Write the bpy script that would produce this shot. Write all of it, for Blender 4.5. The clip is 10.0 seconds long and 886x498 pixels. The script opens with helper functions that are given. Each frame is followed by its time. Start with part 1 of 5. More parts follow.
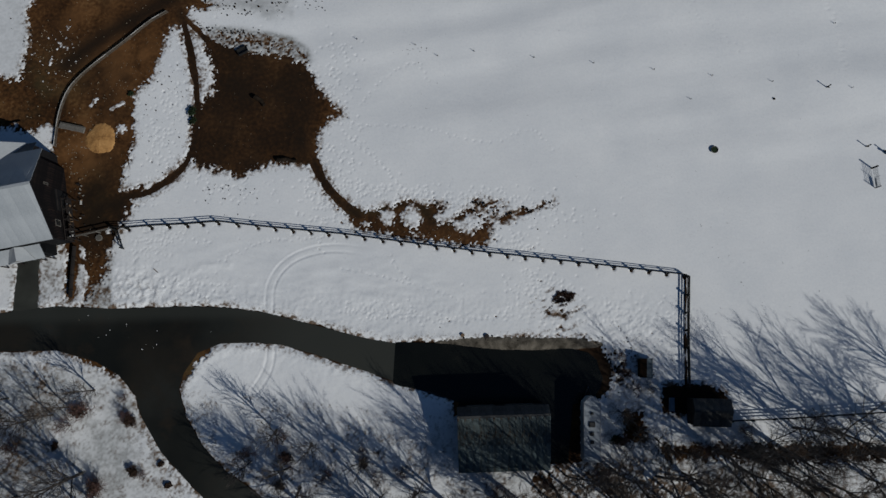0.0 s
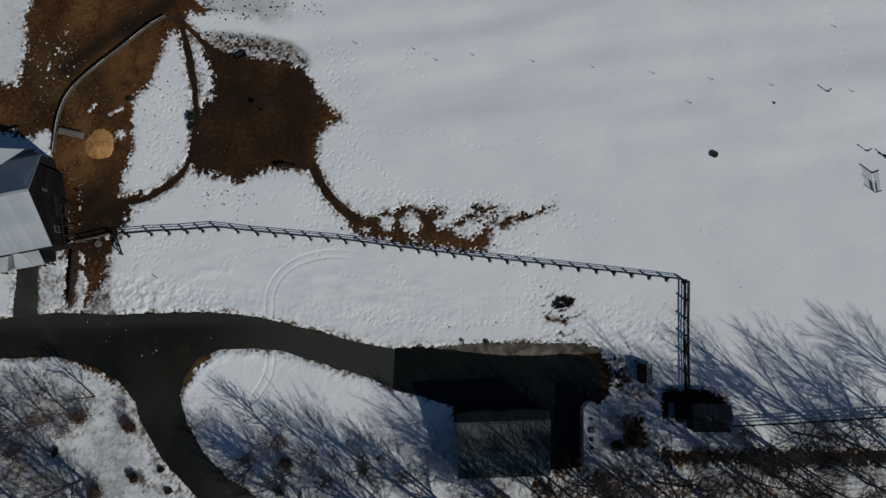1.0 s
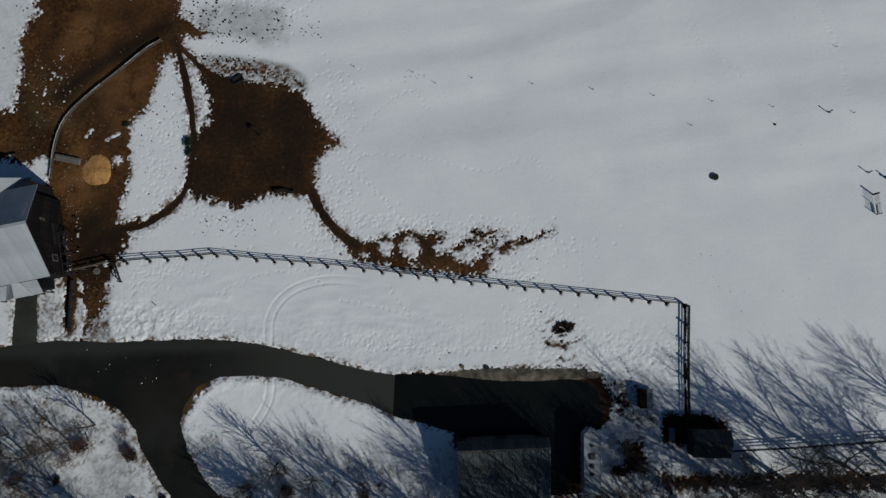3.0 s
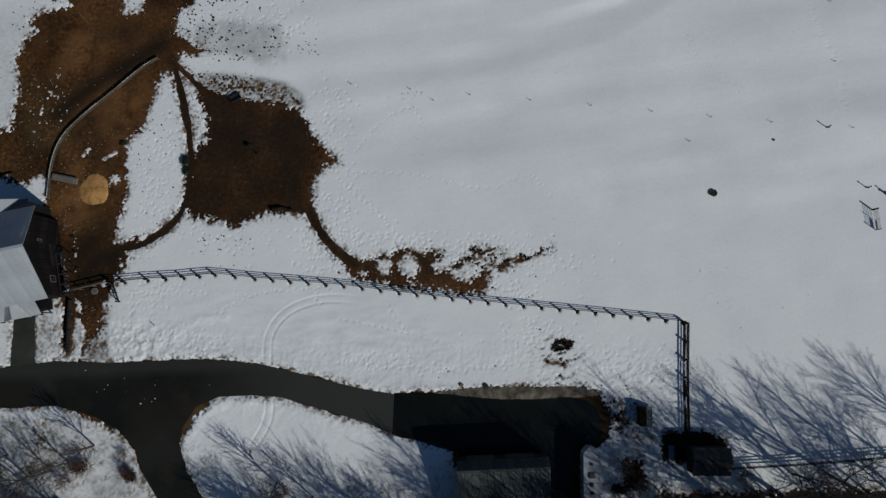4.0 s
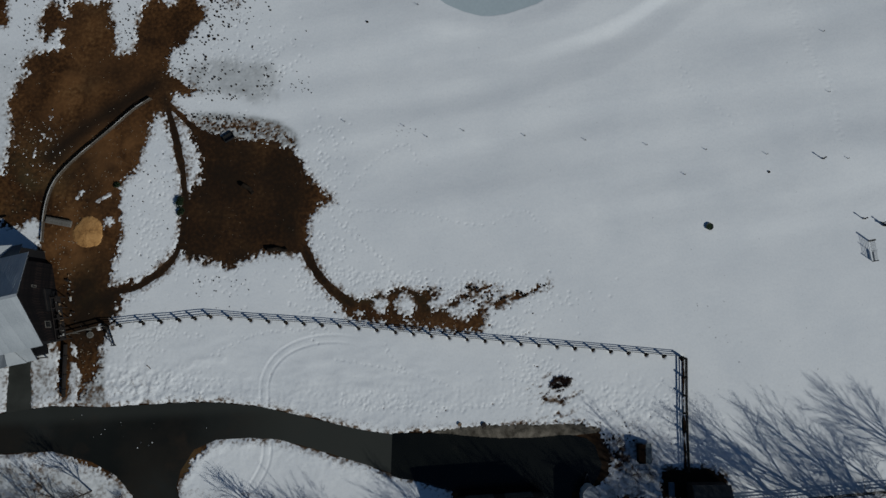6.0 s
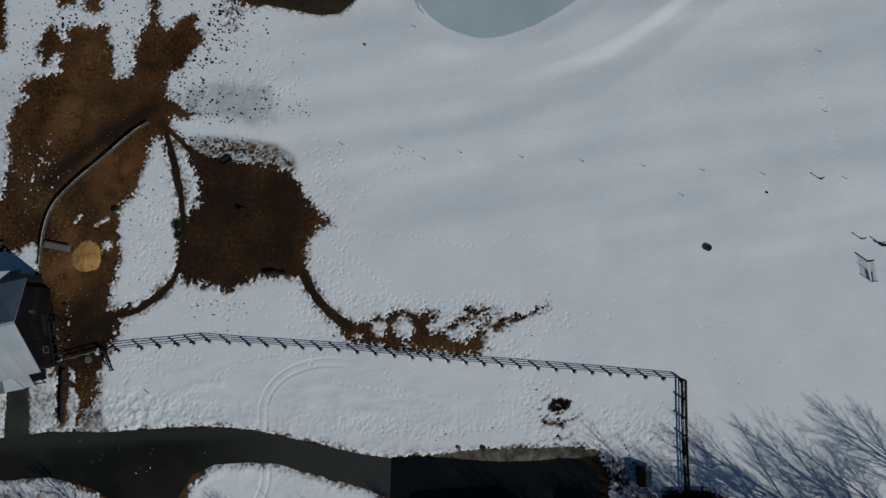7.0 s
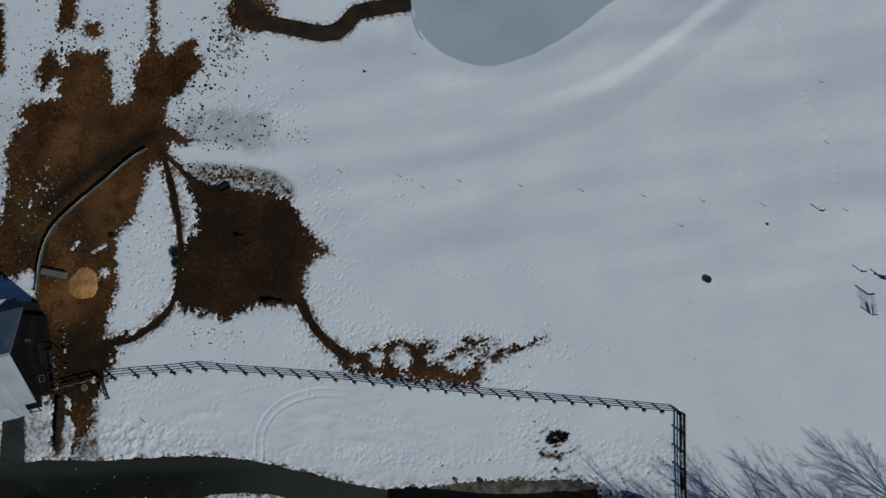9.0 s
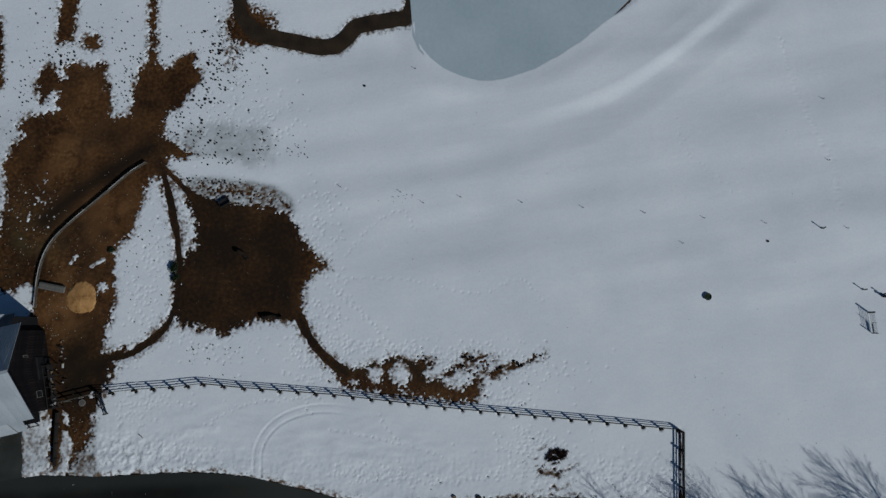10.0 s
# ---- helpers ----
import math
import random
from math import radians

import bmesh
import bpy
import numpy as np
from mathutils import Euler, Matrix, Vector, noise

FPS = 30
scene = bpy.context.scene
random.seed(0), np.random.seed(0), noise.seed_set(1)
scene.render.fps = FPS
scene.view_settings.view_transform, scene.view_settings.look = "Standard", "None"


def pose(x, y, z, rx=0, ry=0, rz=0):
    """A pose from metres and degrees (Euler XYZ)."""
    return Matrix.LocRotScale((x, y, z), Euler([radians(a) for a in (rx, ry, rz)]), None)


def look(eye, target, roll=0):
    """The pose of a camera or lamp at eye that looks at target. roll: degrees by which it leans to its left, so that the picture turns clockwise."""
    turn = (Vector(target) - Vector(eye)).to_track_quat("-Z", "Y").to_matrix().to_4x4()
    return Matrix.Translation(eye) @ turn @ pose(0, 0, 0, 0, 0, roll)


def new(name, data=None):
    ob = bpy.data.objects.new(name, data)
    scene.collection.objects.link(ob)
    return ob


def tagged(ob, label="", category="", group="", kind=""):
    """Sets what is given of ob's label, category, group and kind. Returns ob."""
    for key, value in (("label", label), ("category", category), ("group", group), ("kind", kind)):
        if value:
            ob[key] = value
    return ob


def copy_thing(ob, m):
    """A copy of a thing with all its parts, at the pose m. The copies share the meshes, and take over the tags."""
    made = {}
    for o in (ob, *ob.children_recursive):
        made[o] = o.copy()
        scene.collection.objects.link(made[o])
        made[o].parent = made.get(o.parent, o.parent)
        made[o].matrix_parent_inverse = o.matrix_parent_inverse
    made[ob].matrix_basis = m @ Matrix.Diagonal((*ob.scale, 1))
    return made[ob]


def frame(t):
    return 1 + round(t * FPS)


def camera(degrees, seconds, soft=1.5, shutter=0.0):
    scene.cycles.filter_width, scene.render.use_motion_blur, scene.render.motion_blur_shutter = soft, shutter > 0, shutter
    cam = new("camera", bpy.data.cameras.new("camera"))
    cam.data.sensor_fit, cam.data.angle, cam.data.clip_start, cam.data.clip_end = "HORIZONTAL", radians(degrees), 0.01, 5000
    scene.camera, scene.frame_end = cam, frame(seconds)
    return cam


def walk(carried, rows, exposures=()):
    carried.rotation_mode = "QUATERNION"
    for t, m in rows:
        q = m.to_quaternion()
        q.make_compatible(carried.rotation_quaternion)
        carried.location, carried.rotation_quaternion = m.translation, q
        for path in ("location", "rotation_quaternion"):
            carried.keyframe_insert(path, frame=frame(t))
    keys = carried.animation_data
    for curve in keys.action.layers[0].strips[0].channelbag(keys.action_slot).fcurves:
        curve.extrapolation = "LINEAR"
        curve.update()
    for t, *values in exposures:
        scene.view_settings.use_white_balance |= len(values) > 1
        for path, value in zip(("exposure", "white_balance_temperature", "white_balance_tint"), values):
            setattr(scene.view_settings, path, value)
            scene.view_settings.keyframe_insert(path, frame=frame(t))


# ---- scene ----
cam = camera(70.1, 10.0, soft=1.5)
PATH = [
    (0.0, (0.534, -15.224, 84.334), (0.512, -14.947, 82.354), 1.6),
    (0.5, (0.482, -14.644, 84.416), (0.462, -14.385, 82.433), 1.5),
    (1.0, (0.423, -13.885, 84.442), (0.403, -13.622, 82.459), 1.7),
    (1.5, (0.341, -12.97, 84.506), (0.321, -12.713, 82.522), 1.6),
    (2.0, (0.225, -11.894, 84.567), (0.207, -11.644, 82.583), 1.8),
    (2.5, (0.122, -10.689, 84.65), (0.104, -10.446, 82.665), 1.6),
    (4.0, (-0.009, -6.697, 84.89), (-0.026, -6.466, 82.903), 1.2),
    (4.5, (-0.028, -5.444, 84.962), (-0.044, -5.212, 82.975), 1.3),
    (5.0, (-0.013, -4.233, 85.066), (-0.026, -4.008, 83.079), 1.6),
    (5.5, (0.033, -3.008, 85.103), (0.018, -2.779, 83.116), 1.0),
    (7.0, (0.138, 0.547, 85.412), (0.12, 0.8, 83.428), 0.2),
    (7.5, (0.163, 1.594, 85.489), (0.143, 1.851, 83.506), 0.0),
    (8.0, (0.163, 2.5, 85.515), (0.143, 2.755, 83.531), 0.0),
    (8.5, (0.14, 3.5, 85.536), (0.12, 3.754, 83.551), 0.1),
    (9.0, (0.1, 4.6, 85.541), (0.08, 4.853, 83.557), 0.2),
    (9.5, (0.05, 5.8, 85.582), (0.03, 6.052, 83.597), 0.3),
    (10.0, (0.0, 6.9, 85.586), (-0.02, 7.15, 83.601), 0.4),
]
walk(cam, [(t, look(eye, target, roll)) for t, eye, target, roll in PATH],
     exposures=[(0.0, -0.86, 6390, 7), (2.5, -0.86, 6390, 6), (5.0, -0.91, 6270, 5), (7.5, -1.02, 6080, 3), (10.0, -1.03, 5900, 4)])

# ---- light: low winter sun from the south-east, clear sky ----
SUN_ELEV, SUN_AWAY = radians(33), Vector((-0.845, 0.535, 0)).normalized()
world = bpy.data.worlds.new("sky")
scene.world = world
world.use_nodes = True
wn = world.node_tree.nodes
sky = wn.new("ShaderNodeTexSky")
sky.sky_type, sky.sun_disc = "NISHITA", False
sky.sun_elevation, sky.sun_rotation = SUN_ELEV, math.atan2(-SUN_AWAY.x, -SUN_AWAY.y)
sky.altitude, sky.air_density, sky.dust_density, sky.ozone_density = 200, 1.0, 0.0, 6.0
wn["Background"].inputs["Strength"].default_value = 0.058
world.node_tree.links.new(sky.outputs[0], wn["Background"].inputs[0])
sun_dir = SUN_AWAY * math.cos(SUN_ELEV) + Vector((0, 0, -math.sin(SUN_ELEV)))
sun = new("sun", bpy.data.lights.new("sun", "SUN"))
sun.data.energy, sun.data.angle, sun.data.color = 5.0, radians(0.53), (1.0, 0.965, 0.91)
sun.matrix_world = look((60, -60, 90), Vector((60, -60, 90)) + sun_dir)


# ---- materials ----
def material(name, stops, scale=1.0, rough=0.8, metal=0.0, fine=12.0, fine_amount=0.35, bump=0.3, bump_dist=0.02,
             per_object=0.0, stretch=(1, 1, 1), rough_vary=0.1, spec=0.5):
    """Two-scale noise colour between the stops, with fine relief."""
    m = bpy.data.materials.new(name)
    m.use_nodes = True
    t = m.node_tree
    n, l = t.nodes, t.links
    bsdf = n["Principled BSDF"]
    bsdf.inputs["Metallic"].default_value = metal
    bsdf.inputs["Specular IOR Level"].default_value = spec
    co = n.new("ShaderNodeTexCoord")
    mp = n.new("ShaderNodeMapping")
    mp.inputs["Scale"].default_value = stretch
    l.new(co.outputs["Object"], mp.inputs[0])
    big, small = n.new("ShaderNodeTexNoise"), n.new("ShaderNodeTexNoise")
    big.inputs["Scale"].default_value, big.inputs["Detail"].default_value = scale, 5
    small.inputs["Scale"].default_value, small.inputs["Detail"].default_value = fine, 4
    for x in (big, small):
        l.new(mp.outputs[0], x.inputs["Vector"])
    mix = n.new("ShaderNodeMix")
    mix.inputs[0].default_value = fine_amount
    l.new(big.outputs[0], mix.inputs[2])
    l.new(small.outputs[0], mix.inputs[3])
    value = mix.outputs[0]
    if per_object:
        info, add = n.new("ShaderNodeObjectInfo"), n.new("ShaderNodeMath")
        add.operation = "MULTIPLY_ADD"
        add.inputs[1].default_value = per_object
        l.new(info.outputs["Random"], add.inputs[0])
        l.new(value, add.inputs[2])
        sub = n.new("ShaderNodeMath")
        sub.operation = "SUBTRACT"
        sub.inputs[1].default_value = per_object / 2
        l.new(add.outputs[0], sub.inputs[0])
        value = sub.outputs[0]
    ramp = n.new("ShaderNodeValToRGB")
    e = ramp.color_ramp.elements
    while len(e) < len(stops):
        e.new(0.5)
    for el, (p, c) in zip(e, stops):
        el.position, el.color = p, (*c, 1)
    l.new(value, ramp.inputs[0])
    l.new(ramp.outputs[0], bsdf.inputs["Base Color"])
    rr = n.new("ShaderNodeMapRange")
    rr.inputs[3].default_value, rr.inputs[4].default_value = rough - rough_vary, rough + rough_vary
    l.new(small.outputs[0], rr.inputs[0])
    l.new(rr.outputs[0], bsdf.inputs["Roughness"])
    if bump:
        b = n.new("ShaderNodeBump")
        b.inputs["Strength"].default_value, b.inputs["Distance"].default_value = bump, bump_dist
        l.new(small.outputs[0], b.inputs["Height"])
        l.new(b.outputs[0], bsdf.inputs["Normal"])
    return m


def two(a, b, lo=0.35, hi=0.65):
    return [(lo, a), (hi, b)]


M_SNOW = material("snow", two((0.70, 0.715, 0.735), (0.80, 0.805, 0.81)), 0.12, 0.65, fine=3.0, fine_amount=0.4, bump=0.07, bump_dist=0.04, spec=0.15)


def stain(mat, attribute, colours, speckle=0.0):
    """Lets masks on the mesh carry dirt and painted shade over the surface, broken into specks."""
    t = mat.node_tree
    n, l = t.nodes, t.links
    bsdf = n["Principled BSDF"]
    old = bsdf.inputs["Base Color"].links[0].from_socket
    co, grit = n.new("ShaderNodeTexCoord"), n.new("ShaderNodeTexNoise")
    grit.inputs["Scale"].default_value, grit.inputs["Detail"].default_value, grit.inputs["Roughness"].default_value = 5.0, 5, 0.75
    l.new(co.outputs["Object"], grit.inputs["Vector"])
    for name, colour in zip(attribute, colours):
        a, mx = n.new("ShaderNodeAttribute"), n.new("ShaderNodeMix")
        a.attribute_name, mx.data_type = name, "RGBA"
        mx.inputs[7].default_value = (*colour, 1)
        fac = a.outputs["Fac"]
        if speckle:
            add, span = n.new("ShaderNodeMath"), n.new("ShaderNodeMapRange")
            add.operation = "MULTIPLY_ADD"
            add.inputs[1].default_value = speckle
            l.new(fac, add.inputs[0])
            l.new(grit.outputs[0], add.inputs[2])
            span.inputs[1].default_value, span.inputs[2].default_value = 0.60, 0.98
            l.new(add.outputs[0], span.inputs[0])
            fac = span.outputs[0]
        l.new(fac, mx.inputs[0])
        l.new(old, mx.inputs[6])
        old = mx.outputs[2]
    l.new(old, bsdf.inputs["Base Color"])


# grey for slush, and for tree shade painted on the snow under the woods
stain(M_SNOW, ("slush_and_shade",), ((0.30, 0.31, 0.31),))
stain(M_SNOW, ("mud",), ((0.12, 0.08, 0.052),), 0.62)
M_SOIL = material("wet_soil", [(0.30, (0.010, 0.0055, 0.003)), (0.45, (0.037, 0.0165, 0.0062)), (0.56, (0.082, 0.037, 0.0130)), (0.68, (0.145, 0.076, 0.030))], 0.16, 0.85, fine=2.0,
                  fine_amount=0.5, bump=0.8, bump_dist=0.06, spec=0.1)
# the darkest mask colours wet soil and some painted shadow
stain(M_SOIL, ("ochre", "moss", "wet_and_shade"), ((0.17, 0.080, 0.030), (0.055, 0.044, 0.02), (0.0145, 0.0095, 0.006)))
M_ASPHALT = material("asphalt", [(0.38, (0.0062, 0.0070, 0.0058)), (0.50, (0.0105, 0.0112, 0.0092)), (0.62, (0.024, 0.025, 0.022))], 0.07, 0.45, fine=22, fine_amount=0.14, bump=0.1, spec=0.25)
M_OLDASPHALT = material("old_grey_asphalt", two((0.026, 0.027, 0.024), (0.05, 0.052, 0.046)), 0.3, 0.85, fine=22, fine_amount=0.2, bump=0.2, spec=0.08)


def worn(mat, colour, way, x0, x1, most):
    """The older, greyer part of the lane, from x0 to x1 on along a direction."""
    t = mat.node_tree
    n, l = t.nodes, t.links
    bsdf = n["Principled BSDF"]
    old = bsdf.inputs["Base Color"].links[0].from_socket
    co, axes, span, mx = n.new("ShaderNodeTexCoord"), n.new("ShaderNodeVectorMath"), n.new("ShaderNodeMapRange"), n.new("ShaderNodeMix")
    axes.operation = "DOT_PRODUCT"
    axes.inputs[1].default_value = way
    l.new(co.outputs["Object"], axes.inputs[0])
    l.new(axes.outputs["Value"], span.inputs[0])
    span.interpolation_type = "SMOOTHSTEP"
    for k, v in zip((1, 2, 3, 4), (x0, x1, 0.0, most)):
        span.inputs[k].default_value = v
    mx.data_type = "RGBA"
    mx.inputs[7].default_value = (*colour, 1)
    l.new(span.outputs[0], mx.inputs[0])
    l.new(old, mx.inputs[6])
    l.new(mx.outputs[2], bsdf.inputs["Base Color"])


def silted(mat, colour, scale, lo, hi):
    """Brown silt lying over the asphalt in broad drifts."""
    t = mat.node_tree
    n, l = t.nodes, t.links
    bsdf = n["Principled BSDF"]
    old = bsdf.inputs["Base Color"].links[0].from_socket
    co, noise, span, mx = n.new("ShaderNodeTexCoord"), n.new("ShaderNodeTexNoise"), n.new("ShaderNodeMapRange"), n.new("ShaderNodeMix")
    l.new(co.outputs["Object"], noise.inputs["Vector"])
    noise.inputs["Scale"].default_value, noise.inputs["Detail"].default_value, noise.inputs["Roughness"].default_value = scale, 6, 0.62
    l.new(noise.outputs[0], span.inputs[0])
    for k, v in zip((1, 2, 3, 4), (lo, hi, 0.0, 0.85)):
        span.inputs[k].default_value = v
    mx.data_type = "RGBA"
    mx.inputs[7].default_value = (*colour, 1)
    l.new(span.outputs[0], mx.inputs[0])
    l.new(old, mx.inputs[6])
    l.new(mx.outputs[2], bsdf.inputs["Base Color"])


silted(M_ASPHALT, (0.017, 0.0145, 0.0105), 0.11, 0.44, 0.62)
silted(M_ASPHALT, (0.028, 0.020, 0.013), 0.16, 0.56, 0.72)
worn(M_ASPHALT, (0.034, 0.036, 0.031), (-0.13, 1, 0), -12.9, -11.2, 0.7)
worn(M_ASPHALT, (0.040, 0.042, 0.036), (1, 0, 0), -33.0, -16.0, 0.8)
M_BLACKTOP = material("new_blacktop", [(0.34, (0.0035, 0.0042, 0.0036)), (0.56, (0.0058, 0.0066, 0.0052)), (0.68, (0.012, 0.012, 0.009))], 0.25, 0.27, fine=12, fine_amount=0.3, rough_vary=0.05, bump=0.1, spec=0.3)
M_ICE = material("pond_ice", two((0.37, 0.435, 0.46), (0.47, 0.53, 0.555)), 0.08, 0.55, fine=2, fine_amount=0.3, bump=0.1)
M_WATER = material("stream_water", two((0.02, 0.014, 0.008), (0.05, 0.032, 0.016)), 0.5, 0.3, fine=6, bump=0.3)
M_SAND = material("orange_sand", [(0.34, (0.18, 0.090, 0.031)), (0.5, (0.38, 0.20, 0.070)), (0.68, (0.52, 0.29, 0.11))], 0.7, 0.9, fine=4, bump=0.6, bump_dist=0.04, spec=0.2)
M_GRAVEL = material("tan_gravel", [(0.38, (0.03, 0.025, 0.018)), (0.48, (0.085, 0.074, 0.058)), (0.66, (0.20, 0.175, 0.14))], 0.9, 0.9, fine=8, bump=0.8, bump_dist=0.05, spec=0.2)
M_STEEL = material("pale_metal_roof", two((0.275, 0.295, 0.315), (0.36, 0.38, 0.40)), 0.35, 0.6, fine=5, per_object=0.12, bump=0.1, spec=0.15)
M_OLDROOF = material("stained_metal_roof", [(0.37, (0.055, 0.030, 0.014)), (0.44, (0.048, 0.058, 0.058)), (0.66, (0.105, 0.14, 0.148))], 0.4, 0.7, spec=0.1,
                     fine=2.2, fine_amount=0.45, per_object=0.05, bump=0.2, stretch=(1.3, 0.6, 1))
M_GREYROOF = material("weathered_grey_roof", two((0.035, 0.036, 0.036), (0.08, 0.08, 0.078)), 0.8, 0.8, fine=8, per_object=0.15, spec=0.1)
M_DARKWOOD = material("dark_weathered_boards", two((0.014, 0.013, 0.013), (0.035, 0.028, 0.025)), 0.8, 0.85, fine=9, per_object=0.2, stretch=(1, 1, 0.2), spec=0.15)
M_TARWOOD = material("tarred_black_boards", two((0.005, 0.0055, 0.007), (0.013, 0.0125, 0.0135)), 0.8, 0.85, fine=9, per_object=0.25, stretch=(1, 1, 0.2), spec=0.12)
M_GABLE = material("old_brown_boards", [(0.34, (0.004, 0.0038, 0.0048)), (0.54, (0.008, 0.0068, 0.0074)), (0.70, (0.026, 0.017, 0.015))], 0.7, 0.9, fine=2.6, fine_amount=0.5, per_object=0.12, stretch=(1, 1, 0.6), spec=0.08)
M_AISLE = material("dark_blue_grey_roof", two((0.05, 0.058, 0.066), (0.10, 0.112, 0.122)), 0.5, 0.7, fine=5, per_object=0.1, spec=0.1)
M_PANE = material("dark_window_glass", two((0.01, 0.011, 0.012), (0.02, 0.022, 0.024)), 0.5, 0.15, fine=3, bump=0.02, rough_vary=0.05)
M_FENCEWOOD = material("dark_stained_rail", two((0.008, 0.009, 0.009), (0.026, 0.025, 0.023)), 1.5, 0.85, fine=14, per_object=0.25, spec=0.1)
M_PALEWOOD = material("silvered_pale_boards", two((0.07, 0.064, 0.055), (0.16, 0.148, 0.13)), 1.0, 0.85, fine=10, per_object=0.3)
M_CAP = material("pale_cap_boards", two((0.20, 0.19, 0.17), (0.48, 0.47, 0.45)), 1.0, 0.85, fine=6, per_object=0.7, spec=0.2)
M_FENCEBOARD = material("brown_weathered_boards", two((0.05, 0.04, 0.032), (0.11, 0.09, 0.07)), 1.0, 0.85, fine=10, per_object=0.3, spec=0.15)
M_TANWOOD = material("tan_wood", two((0.14, 0.09, 0.05), (0.26, 0.17, 0.10)), 1.0, 0.85, fine=10, per_object=0.2)
M_RUST = material("rust_brown_boards", two((0.005, 0.003, 0.002), (0.014, 0.0075, 0.004)), 1.0, 0.85, fine=10, per_object=0.2, spec=0.06)
M_BARK = material("grey_bark", two((0.03, 0.025, 0.022), (0.085, 0.07, 0.06)), 1.2, 0.9, fine=12, per_object=0.15, bump=0.7)
M_TWIG = material("red_brown_twigs", two((0.06, 0.03, 0.025), (0.13, 0.07, 0.055)), 1.2, 0.9, fine=12, per_object=0.2)
M_WHITE = material("dull_white_paint", two((0.20, 0.225, 0.25), (0.30, 0.33, 0.36)), 0.6, 0.55, fine=7, fine_amount=0.3, bump=0.05)
M_BLACK = material("black_plastic", two((0.008, 0.008, 0.008), (0.02, 0.02, 0.02)), 2, 0.5, fine=20)
M_RUBBER = material("tyre_rubber", two((0.012, 0.012, 0.012), (0.03, 0.03, 0.03)), 2, 0.8, fine=20)
M_GALV = material("galvanised_steel", two((0.25, 0.26, 0.27), (0.42, 0.43, 0.44)), 2, 0.45, metal=0.6, fine=20)
M_EVERGREEN = material("dark_evergreen_leaves", two((0.010, 0.018, 0.010), (0.03, 0.045, 0.022)), 2, 0.8, fine=12, spec=0.1)
M_DEADLEAF = material("dead_brown_leaves", two((0.03, 0.02, 0.015), (0.09, 0.058, 0.042)), 2, 0.85, fine=12, spec=0.08)
M_LID = material("dull_blue_sheet", two((0.045, 0.06, 0.075), (0.10, 0.125, 0.145)), 1.5, 0.7, fine=8, spec=0.1)
M_BRUSH = material("dead_brown_brush", two((0.022, 0.013, 0.010), (0.10, 0.062, 0.048)), 3, 0.9, fine=16, spec=0.1)
M_BLUEGREY = material("blue_grey_panel", two((0.12, 0.16, 0.20), (0.22, 0.27, 0.31)), 1, 0.6, fine=8)
M_STRAW = material("pale_straw_and_chips", two((0.12, 0.095, 0.065), (0.34, 0.29, 0.22)), 0.5, 0.9, fine=3, fine_amount=0.6, spec=0.1)
M_DUNG = material("dark_dung_and_tufts", two((0.008, 0.0065, 0.005), (0.028, 0.02, 0.014)), 2, 0.9, fine=9, spec=0.05)


# ---- building helpers ----
def from_arrays(name, verts, faces, mat, smooth=False):
    me = bpy.data.meshes.new(name)
    me.from_pydata([tuple(v) for v in verts], [], [tuple(f) for f in faces])
    me.materials.append(mat)
    if smooth:
        me.polygons.foreach_set("use_smooth", [True] * len(me.polygons))
    me.update()
    return me


def part(name, bm, mat, parent=None, label=""):
    """Links a bmesh, or a mesh that is ready, as one mesh object under its thing."""
    if isinstance(bm, bmesh.types.BMesh):
        me = bpy.data.meshes.new(name)
        bm.to_mesh(me)
        bm.free()
        me.materials.append(mat)
    else:
        me = bm
    ob = new(name, me)
    ob.parent = parent
    return tagged(ob, label=label)


def thing(name, m, label, category, group="", kind=""):
    ob = new(name)
    ob.matrix_world = m
    return tagged(ob, label, category, group, kind)


def box(bm, size, m=Matrix(), bevel=0.0):
    r = bmesh.ops.create_cube(bm, size=1.0, matrix=m @ Matrix.Diagonal((*size, 1)))
    if bevel:
        edges = {e for v in r["verts"] for e in v.link_edges}
        bmesh.ops.bevel(bm, geom=list(edges), offset=bevel, segments=2, affect="EDGES")
    return bm


def box_part(name, size, m, mat, parent, bevel=0.0, label=""):
    ob = part(name, box(bmesh.new(), size, Matrix(), bevel), mat, parent, label)
    ob.matrix_local = m
    return ob


def cyl(bm, r1, r2, h, m=Matrix(), seg=12):
    bmesh.ops.create_cone(bm, cap_ends=True, segments=seg, radius1=r1, radius2=r2, depth=h, matrix=m @ Matrix.Translation((0, 0, h / 2)))
    return bm


def beam(a, b, w, h, name, mat, parent, bevel=0.0, label=""):
    """A bar of section w x h from a to b, in the parent's space."""
    a, b = Vector(a), Vector(b)
    d = b - a
    m = Matrix.Translation((a + b) / 2) @ d.to_track_quat("X", "Z").to_matrix().to_4x4()
    return box_part(name, (d.length, w, h), m, mat, parent, bevel, label)


# ---- plan fields ----
def lattice(ix, iy, seed):
    h = (ix.astype(np.int64) * 374761393 + iy.astype(np.int64) * 668265263 + seed * 1442695041) & 0x7FFFFFFF
    h = ((h ^ (h >> 13)) * 1274126177) & 0x7FFFFFFF
    return ((h ^ (h >> 16)) & 0xFFFF) / 65535.0 * 2 - 1


